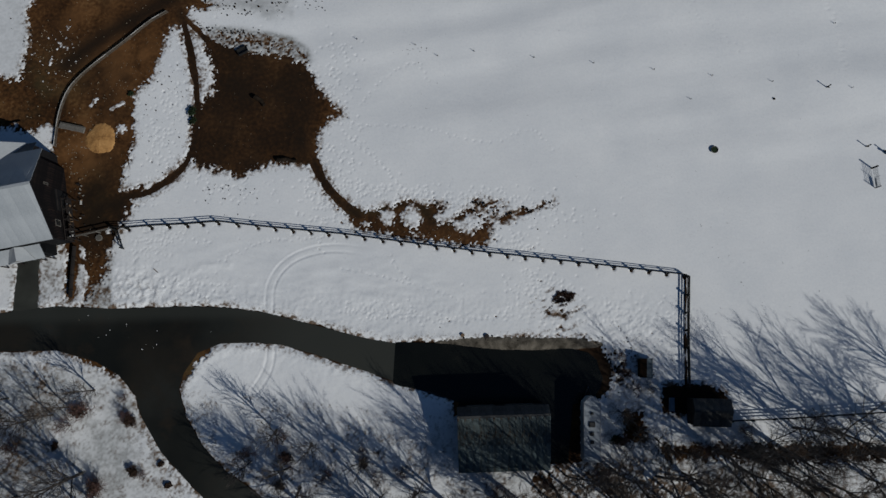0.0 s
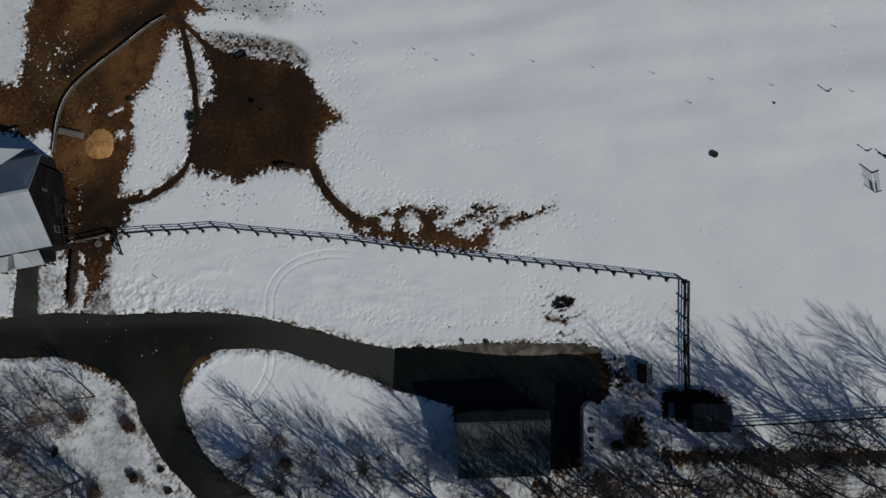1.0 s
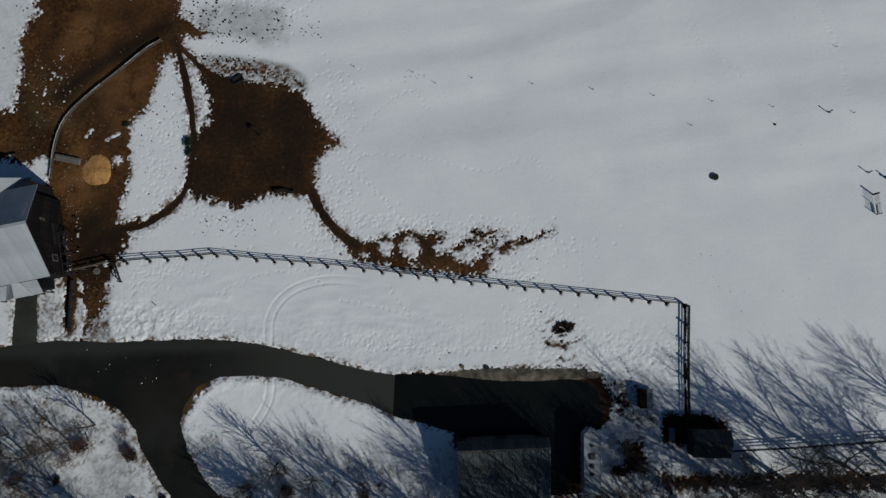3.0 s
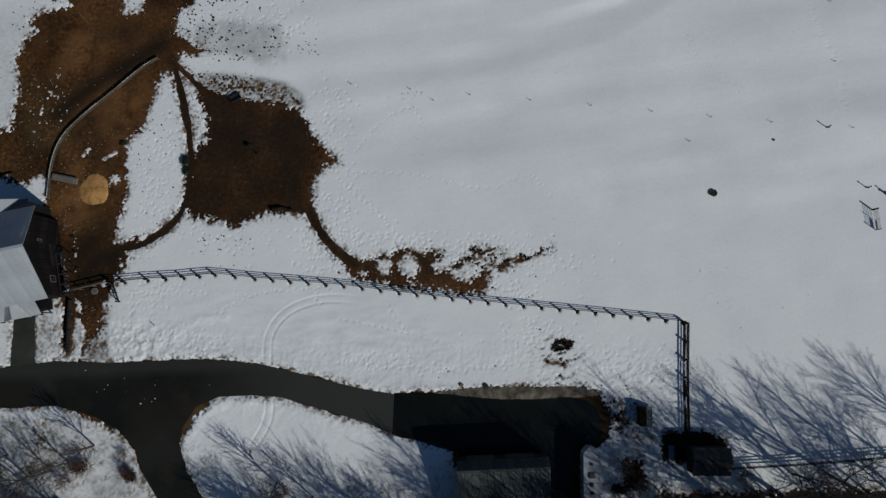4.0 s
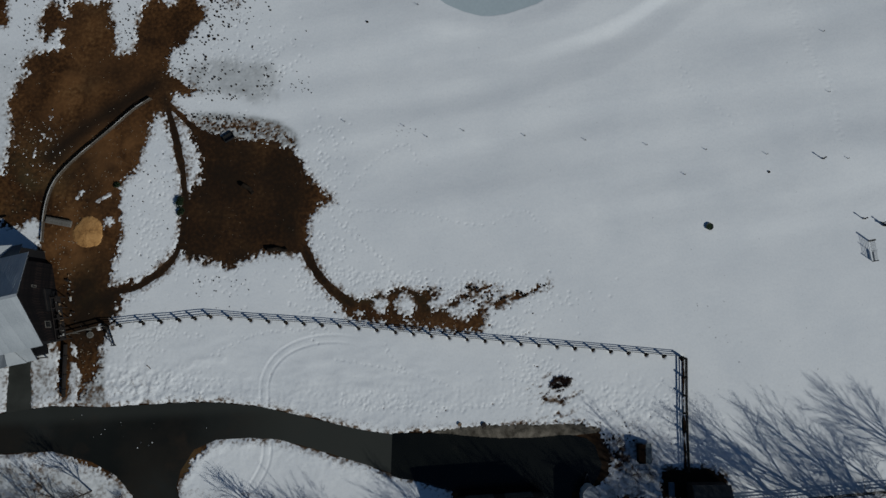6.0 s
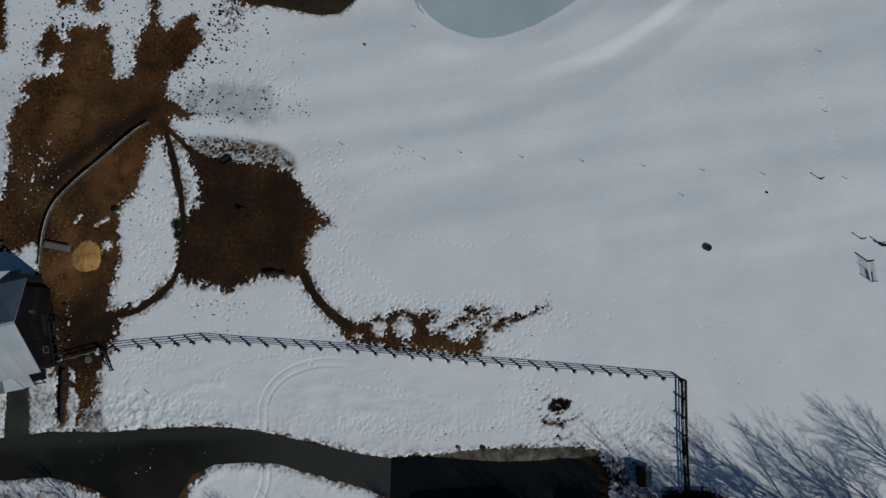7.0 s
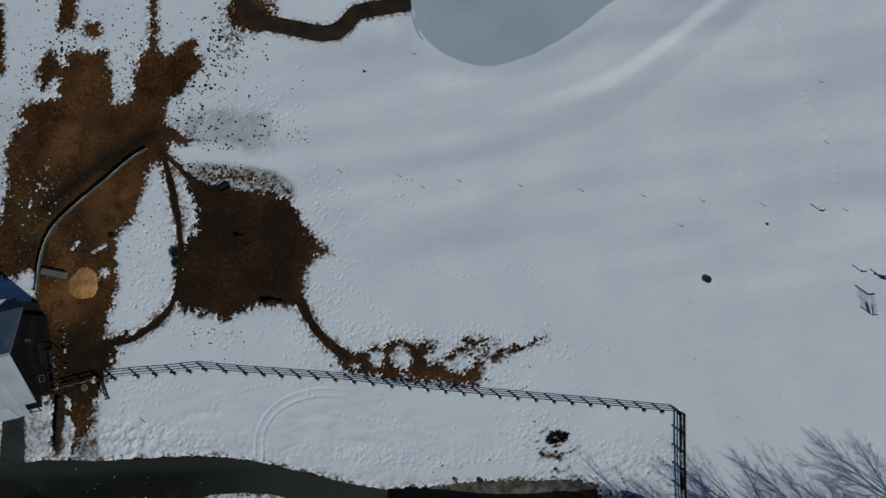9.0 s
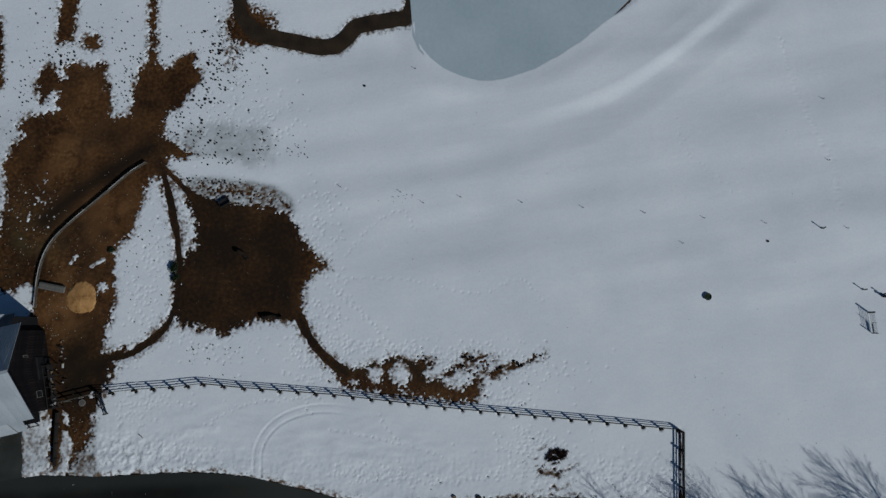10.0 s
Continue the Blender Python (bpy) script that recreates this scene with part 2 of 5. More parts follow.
def noise2(x, y, size, seed):
    """Smooth value noise, -1 to 1, with cells of that size in metres."""
    u, v = x / size, y / size
    iu, iv = np.floor(u), np.floor(v)
    fu, fv = u - iu, v - iv
    fu, fv = fu * fu * (3 - 2 * fu), fv * fv * (3 - 2 * fv)
    a, b = lattice(iu, iv, seed), lattice(iu + 1, iv, seed)
    c, d = lattice(iu, iv + 1, seed), lattice(iu + 1, iv + 1, seed)
    return (a * (1 - fu) + b * fu) * (1 - fv) + (c * (1 - fu) + d * fu) * fv


def rough2(x, y, size, seed, octaves=3):
    s, amp, tot = 0, 1.0, 0
    for k in range(octaves):
        s = s + amp * noise2(x + 17.3 * k, y - 9.1 * k, size / 2 ** k, seed + k)
        tot += amp
        amp *= 0.6
    return s / tot


def poly_dist(x, y, pts):
    """Distance to a closed outline, negative inside."""
    best = np.full(x.shape, 1e9)
    inside = np.zeros(x.shape, bool)
    for (ax, ay), (bx, by) in zip(pts, pts[1:] + pts[:1]):
        dx, dy = bx - ax, by - ay
        t = np.clip(((x - ax) * dx + (y - ay) * dy) / (dx * dx + dy * dy + 1e-9), 0, 1)
        best = np.minimum(best, (x - ax - t * dx) ** 2 + (y - ay - t * dy) ** 2)
        if dy:
            inside ^= ((ay > y) != (by > y)) & (x < ax + (y - ay) * dx / dy)
    return np.where(inside, -1, 1) * np.sqrt(best)


def line_dist(x, y, pts):
    best = np.full(x.shape, 1e9)
    for (ax, ay), (bx, by) in zip(pts, pts[1:]):
        dx, dy = bx - ax, by - ay
        t = np.clip(((x - ax) * dx + (y - ay) * dy) / (dx * dx + dy * dy), 0, 1)
        best = np.minimum(best, (x - ax - t * dx) ** 2 + (y - ay - t * dy) ** 2)
    return np.sqrt(best)


def smooth(t):
    t = np.clip(t, 0, 1)
    return t * t * (3 - 2 * t)


def spline(pts, step=0.5):
    """Points along a smooth line through the given ones."""
    p = [Vector((*q, 0)[:3]) if len(q) < 3 else Vector(q) for q in pts]
    p = [2 * p[0] - p[1]] + p + [2 * p[-1] - p[-2]]
    out = []
    for i in range(1, len(p) - 2):
        n = max(2, int((p[i + 1] - p[i]).length / step))
        for k in range(n):
            t = k / n
            out.append(0.5 * (2 * p[i] + (p[i + 1] - p[i - 1]) * t + (2 * p[i - 1] - 5 * p[i] + 4 * p[i + 1] - p[i + 2]) * t * t
                              + (3 * p[i] - p[i - 1] - 3 * p[i + 1] + p[i + 2]) * t ** 3))
    return out + [p[-2]]


def flat(pts):
    return [(v.x, v.y) for v in spline(pts, 1.0)]


def walk_line(pts, step):
    """Even stations along a broken line, corners kept."""
    out = [Vector((*pts[0], 0))]
    for a, b in zip(pts, pts[1:]):
        a, b = Vector((*a, 0)), Vector((*b, 0))
        n = max(1, round((b - a).length / step))
        out += [a.lerp(b, k / n) for k in range(1, n + 1)]
    return out


# bare ground
YARD_FENCE = [(-42.9, 26.1), (-44.7, 24.7), (-46.4, 22.9), (-48.1, 21.0), (-50.2, 18.8), (-52.2, 16.6), (-53.8, 14.5), (-54.7, 12.5), (-55.1, 10.1), (-55.1, 7.7), (-54.9, 5.0)]
FIELD_FENCE = [(-44.9, -5.5), (-42.9, -5.3), (-39.9, -4.7), (-35.1, -3.95), (-31.0, -3.15), (-25.6, -3.2), (-13.6, -3.05), (-6.1, -3.25), (3.5, -3.45), (20.3, -3.5), (32.1, -3.6)]
PADDOCK = [(-34.9, 22.2), (-31.0, 21.4), (-27.7, 21.6), (-25.3, 21.4), (-22.8, 20.6), (-21.7, 19.1), (-20.4, 17.3), (-18.8, 15.6), (-16.2, 13.9), (-18.2, 12.7), (-19.2, 11.3),
           (-19.3, 9.0), (-19.2, 7.2), (-20.9, 6.1), (-23.6, 6.1), (-27.2, 4.9), (-29.4, 3.6), (-31.0, 4.2), (-34.9, 4.3), (-36.7, 4.9), (-36.4, 8.6), (-36.3, 12.3), (-35.2, 15.4),
           (-34.7, 17.0), (-35.2, 19.0), (-36.4, 20.9), (-37.3, 22.8)]
STRIP = [(-39.0, 23.5), (-37.7, 23.0), (-36.7, 21.1), (-35.8, 20.3), (-35.1, 18.0), (-35.3, 16.4), (-34.3, 15.2), (-34.5, 14.4), (-35.5, 14.8), (-36.4, 15.9), (-37.0, 17.8), (-38.1, 20.1), (-38.9, 21.7)]
TEARDROP = [(-41.4, 24.7), (-40.4, 23.1), (-38.6, 19.1), (-37.1, 15.1), (-36.4, 10.2), (-36.6, 6.5), (-37.7, 4.0), (-39.7, 1.9), (-42.2, 0.3),
            (-45.0, -0.2), (-44.9, 3.6), (-44.6, 7.7), (-45.7, 11.2), (-45.6, 14.3), (-43.7, 16.0), (-42.9, 20.3), (-42.2, 23.8)]
YARD = [(-41.4, 27.3), (-40.4, 23.1), (-44.3, 12.6), (-42.2, 0.7), (-44.0, -5.0), (-44.9, -8.2), (-45.5, -12.0), (-46.6, -14.0), (-47.4, -15.9), (-49.1, -16.3),
        (-51.3, -8.9), (-56.5, -8.4), (-56.0, -0.8), (-55.2, 5.3), (-58.6, 8.2), (-59.8, 14.3), (-54.7, 14.8), (-50.4, 19.5)]
FEED = [(-14.6, 1.2), (-13.4, 0.3), (-11.8, 0.4), (-10.3, 0.9), (-8.1, 1.6), (-5.9, 2.7), (-3.9, 2.1), (-2.1, 2.4), (-0.7, 2.5), (-2.3, 1.2), (-2.2, 0.5), (-1.0, 0.0), (0.5, 0.4),
        (1.1, 1.4), (2.6, 2.2), (3.8, 1.9), (4.2, 1.4), (5.4, 0.7), (5.3, -0.4), (5.0, -2.2), (0.8, -2.4), (-3.9, -2.3), (-7.7, -2.1), (-12.6, -1.7)]
NORTH = [(-40.6, 27.2), (-41.6, 28.6), (-41.5, 30.5), (-41.4, 32.6), (-40.5, 33.9), (-39.5, 34.8), (-38.6, 36.6), (-37.7, 38.2), (-36.9, 38.9), (-37.3, 40.1),
         (-38.3, 40.7), (-38.2, 42.1), (-39.2, 42.3), (-40.2, 41.7), (-41.3, 40.1), (-42.1, 39.5), (-43.1, 40.2), (-43.9, 41.3), (-45.1, 51.0), (-45.9, 51.0),
         (-44.8, 41.6), (-45.9, 39.2), (-46.2, 36.8), (-46.0, 34.3), (-46.3, 33.0), (-47.8, 32.2), (-48.9, 32.3), (-49.0, 34.1), (-49.6, 36.0), (-50.6, 38.0),
         (-51.0, 39.9), (-53.0, 39.4), (-54.8, 39.7), (-56.0, 39.0), (-56.3, 37.4), (-56.8, 36.9), (-58.2, 38.6), (-58.9, 38.9), (-59.9, 36.6), (-59.7, 34.8),
         (-58.9, 33.7), (-57.6, 35.6), (-56.8, 35.0), (-56.1, 32.4), (-58.4, 31.5), (-60.2, 31.7), (-61.8, 29.8), (-60.6, 28.7), (-61.9, 26.3), (-62.6, 23.9),
         (-61.4, 20.8), (-61.7, 16.7), (-61.8, 13.4), (-60.8, 7.0), (-57.3, 7.0), (-55.3, 11.7), (-54.5, 16.5), (-47.5, 22.7)]
FAR_SOIL = ([(-59.1, 52.0), (-56.4, 52.0), (-56.1, 42.7), (-58.0, 42.3)], [(-54.6, 43.7), (-52.7, 44.0), (-52.1, 42.4), (-53.2, 41.6), (-54.4, 42.3)],
            [(-74.0, 46.0), (-67.0, 45.5), (-65.8, 40.4), (-65.1, 35.4), (-74.0, 34.1)])
SLUSHY = [(-39.7, 29.8), (-37.2, 31.5), (-33.0, 32.6), (-29.0, 32.7), (-26.9, 32.5), (-25.5, 30.9), (-25.7, 28.4), (-27.9, 27.0), (-32.3, 27.5), (-38.0, 28.3)]
THAWED = [(-36.3, 24.2), (-32.0, 24.5), (-28.0, 24.3), (-24.8, 24.0), (-22.6, 22.6), (-22.1, 21.4), (-25.3, 21.5), (-27.7, 21.9), (-29.2, 21.6), (-31.6, 21.9), (-34.9, 22.4)]
TRAIL_TEAR = flat([(-41.2, 26.5), (-39.7, 23.2), (-38.2, 19.1), (-37.0, 15.1), (-36.2, 10.2), (-36.3, 6.2), (-37.3, 3.6), (-39.4, 1.4), (-42.1, -0.4),
                   (-45.5, -1.2)])
TRAIL_FEED = flat([(-19.4, 6.8), (-17.4, 3.8), (-15.2, 1.7), (-12.5, 0.1)])
TRAIL_TOP = flat([(-41.9, 26.8), (-38.7, 24.2), (-36.2, 22.3), (-33.4, 21.3)])
STREAM_LINE = [(-34.6, 62.0), (-33.2, 51.6), (-32.0, 48.4), (-30.1, 46.4), (-27.2, 45.8), (-23.9, 45.4), (-21.0, 45.0), (-18.6, 45.5), (-17.1, 46.9), (-16.1, 48.4), (-14.1, 49.2), (-10.5, 50.2),
               (-8.4, 51.6), (-8.6, 62.0)]
STREAM = flat(STREAM_LINE)
POND = [(-9.0, 60.0), (-7.5, 51.0), (-7.1, 48.4), (-6.1, 46.4), (-4.8, 45.2), (-3.0, 43.8), (-0.9, 42.9), (1.1, 42.5), (3.1, 42.5), (5.5, 42.9), (7.9, 43.9), (10.2, 45.2), (12.6, 46.7), (14.5, 48.2),
        (17.6, 51.1), (25.0, 60.0), (20.0, 72.0), (-4.0, 72.0)]
ISLANDS = [(-8.4, 0.2, 1.25, 1.1), (-5.1, 0.4, 1.5, 1.6), (2.4, 0.0, 1.6, 1.0), (-4.2, -2.0, 0.9, 0.35), (-11.2, -1.3, 0.7, 0.4), (3.2, 1.1, 0.9, 0.5), (3.3, 0.9, 1.5, 1.5)]
ROADWAY = [(-75, -21.5), (-57.8, -18.3), (-50.6, -16.6), (-43.1, -16.1), (-33.5, -14.75), (-28.2, -14.35), (-22.9, -14.45), (-17.5, -15.2), (-9.1, -16.4), (-5.3, -16.6), (2.0, -16.4),
           (2.0, -23.0), (-3.2, -21.9), (-9.3, -20.5), (-15.5, -19.2), (-20.1, -18.4), (-23.8, -18.5), (-28.2, -19.1), (-31.0, -20.6), (-32.4, -23.4), (-32.7, -25.6), (-31.1, -29.0),
           (-28.4, -32.3), (-25.0, -35.1), (-21.0, -37.1), (-12.0, -43.0), (-8.0, -50.0), (-17.0, -52.0), (-27.4, -38.6), (-29.9, -36.7), (-33.7, -33.6), (-36.9, -29.6), (-38.2, -26.9),
           (-40.8, -24.6), (-44.1, -23.2), (-49.5, -22.3), (-56.8, -23.2), (-75, -27.0)]
DRIVE = [(-55.6, -8.0), (-55.4, -12.0), (-54.4, -18.8)]
SWALE = flat([(-30.0, 25.0), (-12.6, 29.0), (-0.9, 32.8), (10.8, 35.6), (22.5, 41.3), (34.3, 51.6), (45, 63)])


def terrain(x, y):
    """The lie of the land: a nearly level farmyard, with low swells over the north field."""
    field = smooth((y - 4) / 14) * smooth((x + 34) / 12)
    far = np.exp(-((np.maximum(np.abs(x), np.abs(y)) - 60).clip(0) / 200) ** 2)
    u = y - 0.23 * x
    swell = 0.34 * noise2(x * 0.22, u, 7.0, 5) + 0.09 * noise2(x * 0.2, u, 3.0, 8)
    sx, sy = [p[0] for p in SWALE], [p[1] for p in SWALE]
    d = (y - np.interp(x, sx, sy)) * 0.82
    bank = 0.28 * smooth(d / 2.4) * np.exp(-(d - 2.4).clip(0) / 9) + 0.16 * smooth(-d / 4) * np.exp(-(-d - 4).clip(0) / 8)
    bank = bank * smooth((x - 0) / 14)
    bank = bank - 0.085 * (d - 5).clip(0, 20) * smooth((x - 22) / 14)
    level = smooth(poly_dist(x, y, POND) / 4.0)
    return field * far * (swell + bank) * level


def bare(x, y, grit=1.0):
    """Metres to the nearest bare ground: above zero lies snow. grit: how ragged its edges are."""
    n1, n2, n3 = rough2(x, y, 3.0, 21, 2), rough2(x, y, 0.9, 31, 2), noise2(x, y, 0.27, 41)
    n4 = noise2(x, y, 0.19, 43)
    edge = 0.45 * n1 + 0.5 * n2 + 0.75 * n3 + 0.5 * n4
    crisp = (0.22 * n1 + 0.16 * n2 + 0.08 * n3) * grit
    edge = edge * grit
    if grit < 1:
        n3, n4 = n3 * grit, n4 * grit
    c = np.full(x.shape, 6.0)
    c = np.minimum(c, poly_dist(x, y, YARD) + edge)
    c = np.minimum(c, poly_dist(x, y, NORTH) + 0.7 * edge)
    c = np.minimum(c, poly_dist(x, y, [(-42.5, 30.2), (-41.0, 30.0), (-39.4, 29.4), (-37.8, 28.3), (-36.4, 27.9), (-38.6, 27.5), (-40.6, 26.9), (-42.5, 26.6)]) + 0.1 + 0.8 * edge)
    for spot in FAR_SOIL:
        c = np.minimum(c, poly_dist(x, y, spot) + 0.6 * edge)
    c = np.minimum(c, line_dist(x, y, YARD_FENCE[:9]) - 2.7 + 0.5 * edge)
    c = np.maximum(c, -poly_dist(x, y, TEARDROP) + 0.65 * edge)
    c = np.minimum(c, poly_dist(x, y, PADDOCK) + 0.85 * edge)
    c = np.minimum(c, poly_dist(x, y, [(-70.0, 14.0), (-63.1, 13.7), (-58.1, 14.8), (-56.7, 8.6), (-62.0, 7.3), (-70.0, 6.5)]) + edge)
    c = np.minimum(c, poly_dist(x, y, THAWED) + 1.15 + 1.5 * edge)
    c = np.maximum(c, -poly_dist(x, y, STRIP) + 0.6 * edge)
    c = np.minimum(c, poly_dist(x, y, FEED) + 0.75 * edge)
    for ex, ey, rx, ry in ISLANDS:
        c = np.maximum(c, (1 - np.hypot((x - ex) / rx, (y - ey) / ry)) * min(rx, ry) + 0.6 * edge)
    for line, half in ((TRAIL_TEAR, 0.42), (TRAIL_FEED, 0.55), (TRAIL_TOP, 0.35)):
        c = np.minimum(c, line_dist(x, y, line) - half + 0.6 * crisp)
    c = np.minimum(c, line_dist(x, y, STREAM) - 0.95 + 0.9 * crisp)
    c = np.minimum(c, np.hypot((x + 31.2) / 3.2, (y - 47.2) / 2.6) * 2 - 2 + edge)
    # snow lumps left beside the barn
    for ex, ey, rx, ry in ((-56.6, 6.3, 1.6, 1.8), (-45.6, -5.9, 0.5, 0.5),
                           (-46.4, 8.4, 0.7, 0.8)):
        c = np.maximum(c, (1 - np.hypot((x - ex) / rx, (y - ey) / ry)) * min(rx, ry) + 0.35 * edge)
    for patch in ([(-53.8, -11.7), (-53.1, -10.5), (-51.5, -9.7), (-50.6, -9.3), (-50.3, -11.7), (-50.2, -14.0), (-50.0, -15.3), (-49.3, -15.5), (-48.6, -15.4), (-48.5, -14.6), (-48.8, -11.6),
                   (-48.6, -10.6), (-47.8, -11.1), (-47.2, -12.2), (-47.2, -14.4), (-46.9, -15.9), (-47.6, -16.2), (-51.0, -16.5), (-52.3, -15.7), (-53.1, -13.6)],
                  [(-52.6, -8.6), (-51.2, -8.1), (-51.0, -8.9), (-52.2, -9.5)], [(-48.9, -8.4), (-48.4, -8.5), (-48.1, -10.0), (-48.6, -10.2)],
                  [(-44.5, -5.7), (-44.9, -8.1), (-44.1, -10.3), (-44.6, -12.3), (-44.2, -14.4), (-43.3, -16.1), (-41.0, -15.8), (-41.0, -5.5)],
                  [(-64.0, -11.9), (-59.1, -11.9), (-56.6, -11.5), (-56.6, -13.9), (-56.4, -16.2), (-56.0, -17.4), (-57.8, -18.0), (-64.0, -18.8)]):
        c = np.maximum(c, 0.1 - poly_dist(x, y, patch) + 0.3 * edge)
    for line, half in (([(-48.4, 11.1), (-46.7, 12.3)], 0.34), ([(-51.2, 11.3), (-50.6, 12.3)], 0.26)):
        c = np.maximum(c, half - line_dist(x, y, line) + 0.2 * edge)
    crumbs = np.exp(-(((x + 57.0) / 3.2) ** 2 + ((y - 18.5) / 4.5) ** 2))
    c = np.maximum(c, np.where(crumbs > 0.15, 1.25 * noise2(x, y, 0.5, 149) + 0.4 * n4 - 1.2 + 0.5 * crumbs, -6.0))
    # ploughed ways
    c = np.minimum(c, poly_dist(x, y, ROADWAY) + crisp)
    c = np.minimum(c, line_dist(x, y, flat(DRIVE)) - 1.45 + crisp)
    # parking area and gravel bank by the shed
    c = np.minimum(c, poly_dist(x, y, [(-5, -16.8), (-2.6, -16.1), (5.8, -15.0), (11.7, -14.0), (19, -13.4), (21.5, -13.9), (22.6, -14.9), (23.4, -17.0), (23.2, -19.4), (22.2, -20.8), (19.6, -22), (20.2, -29), (15, -30), (15, -24), (3.4, -25.0), (3.0, -22.9), (0, -22.6)])
                   + 0.3 * edge + 0.5 * edge * smooth((x - 6) / 6) * smooth((y + 20) / 3))
    c = np.minimum(c, poly_dist(x, y, [(25.4, -22.4), (27.6, -22.2), (28.2, -25.4), (25.6, -26.2)]) + 0.7 * edge)
    if grit == 1:
        c = np.minimum(c, line_dist(x, y, [(32.4, -3.7), (32.6, -8.5), (32.85, -13.1), (33.25, -18.2)]) - 0.1 + 0.3 * crisp)
    # bare mud round the field shelter, also standing in for its dark shadow
    c = np.minimum(c, poly_dist(x, y, [(30.3, -22.0), (30.1, -18.4), (33.8, -17.9), (36.0, -17.7), (38.2, -18.4), (38.9, -20.0), (34.1, -21.4)]) + 0.35 * edge)
    # bare spots round the tuft in the strip field
    spots = np.exp(-(((x - 15.8) / 2.2) ** 2 + ((y + 10.0) / 1.7) ** 2))
    streak = noise2(0.3 * (0.9 * x + 0.44 * y), 0.9 * y - 0.44 * x, 0.28, 47)
    c = np.minimum(c, np.where(spots > 0.03, 1.2 - 0.6 * spots - 1.15 * streak - 0.25 * n3, 6.0))
    tail = line_dist(x, y, [(4.5, 0.2), (9.0, 2.3), (14.2, 4.9)])
    c = np.minimum(c, np.where(tail < 2, tail * 1.2 - 0.1 + 0.8 * n2 + 0.7 * n3 + 0.03 * (x - 4), 6.0))
    # thin snow: trodden margins, the dirty fan by the paddock, the ground under the trees
    thin = 0.3 * np.exp(-(poly_dist(x, y, SLUSHY).clip(0) / 0.6) ** 2) * smooth((-33 - x) / 5)
    thin = thin + 0.8 * np.exp(-(((x - 5.5) / 5) ** 2 + ((y - 1.7) / 1.3) ** 2)) + 0.12 * np.exp(-(((x + 60) / 4) ** 2 + ((y - 35) / 18) ** 2))
    thin = thin + 0.3 * np.exp(-(((x + 34) / 7) ** 2 + ((y - 36) / 7) ** 2))
    thin = thin + 0.7 * np.exp(-((((x - 25.0) / 4.5) ** 2 + ((y + 16.8) / 3.0) ** 2) ** 2)) + 0.75 * np.exp(-(((x + 33.0) / 1.8) ** 2 + ((y - 45) / 4) ** 2))
    thin = thin + 0.9 * np.exp(-(((x - 5) / 3.5) ** 2 + ((y - 3.6) / 1.2) ** 2))
    thin = thin + 0.1 * smooth((-57.5 - x) / 3.5) * smooth((y - 11) / 4)
    woods = smooth((-24.5 - y + 0.25 * (x - 25).clip(0, 25) * 0.2 + (x > 15) * 1.0) / 7) * np.where(x > 14, 1.0, 0.62)
    near = smooth((100 - np.abs(x)) / 25) * smooth((y + 75) / 20) * smooth((95 - y) / 25)
    woods = woods * near
    thin = np.minimum(thin * near + 0.42 * woods, 1.0)
    speck = 0.55 * n3 + 0.45 * noise2(x, y, 0.55, 77) + 0.25 * n1
    c = np.minimum(c, 1.25 - speck - 0.25 * n4 - 1.1 * thin + 5 * (0.4 - thin).clip(0))
    leaf = woods * smooth((np.hypot(x - 1.0, y + 25.5) - 3) / 2) * (np.where(x > 14, 0.5, np.where(x < -36, 0.12, 0.4)) + 1.5 * rough2(x, y, 4.0, 91, 3))
    c = np.minimum(c, np.where(woods > 0.02, 0.95 - leaf * 0.62 + 0.45 * n2 + 0.22 * n3, 6.0))
    # tan verges where the lane forks
    for line, half in (([(-46.2, -22.7), (-43.0, -23.5), (-41.6, -24.4)], 0.45), ([(-32.4, -23.6), (-31.6, -21.6), (-29.9, -20.2)], 0.45)):
        c = np.minimum(c, line_dist(x, y, line) - half + 0.55 * edge)
    # ditch behind the trees
    c = np.minimum(c, line_dist(x, y, [(31.5, -26.6), (47.1, -25.2), (75, -21.6)]) - 0.8 + 0.9 * edge)
    return c


# ---- ground, snow, road, water ----
def axis(lo, hi, step, reach=2600, grow=1.35):
    mid = list(np.arange(lo, hi + step / 2, step))
    out, d, p = [], step * 2, hi
    while p < reach:
        p += d
        d *= grow
        out.append(p)
    left, d, p = [], step * 2, lo
    while p > -reach:
        p -= d
        d *= grow
        left.append(p)
    return np.array(left[::-1] + mid + out)


def sheet(name, xs, ys, height, mat, smooth_faces=True):
    """One sheet over a grid, with height(x, y)."""
    gx, gy = np.meshgrid(xs, ys)
    gz = height(gx, gy)
    nx, ny = len(xs), len(ys)
    me = bpy.data.meshes.new(name)
    me.vertices.add(nx * ny)
    me.vertices.foreach_set("co", np.stack([gx, gy, gz], -1).astype(np.float32).ravel())
    i = (np.arange(ny - 1)[:, None] * nx + np.arange(nx - 1)).ravel()
    quads = np.stack([i, i + 1, i + nx + 1, i + nx], -1).astype(np.int32).ravel()
    me.loops.add(len(quads))
    me.loops.foreach_set("vertex_index", quads)
    me.polygons.add(len(i))
    me.polygons.foreach_set("loop_start", np.arange(0, len(quads), 4, dtype=np.int32))
    me.polygons.foreach_set("use_smooth", np.full(len(i), smooth_faces))
    me.update(calc_edges=True)
    me.materials.append(mat)
    return new(name, me)


def soil_height(x, y):
    return terrain(x, y) - 0.03 + 0.03 * rough2(x, y, 1.6, 51, 2)


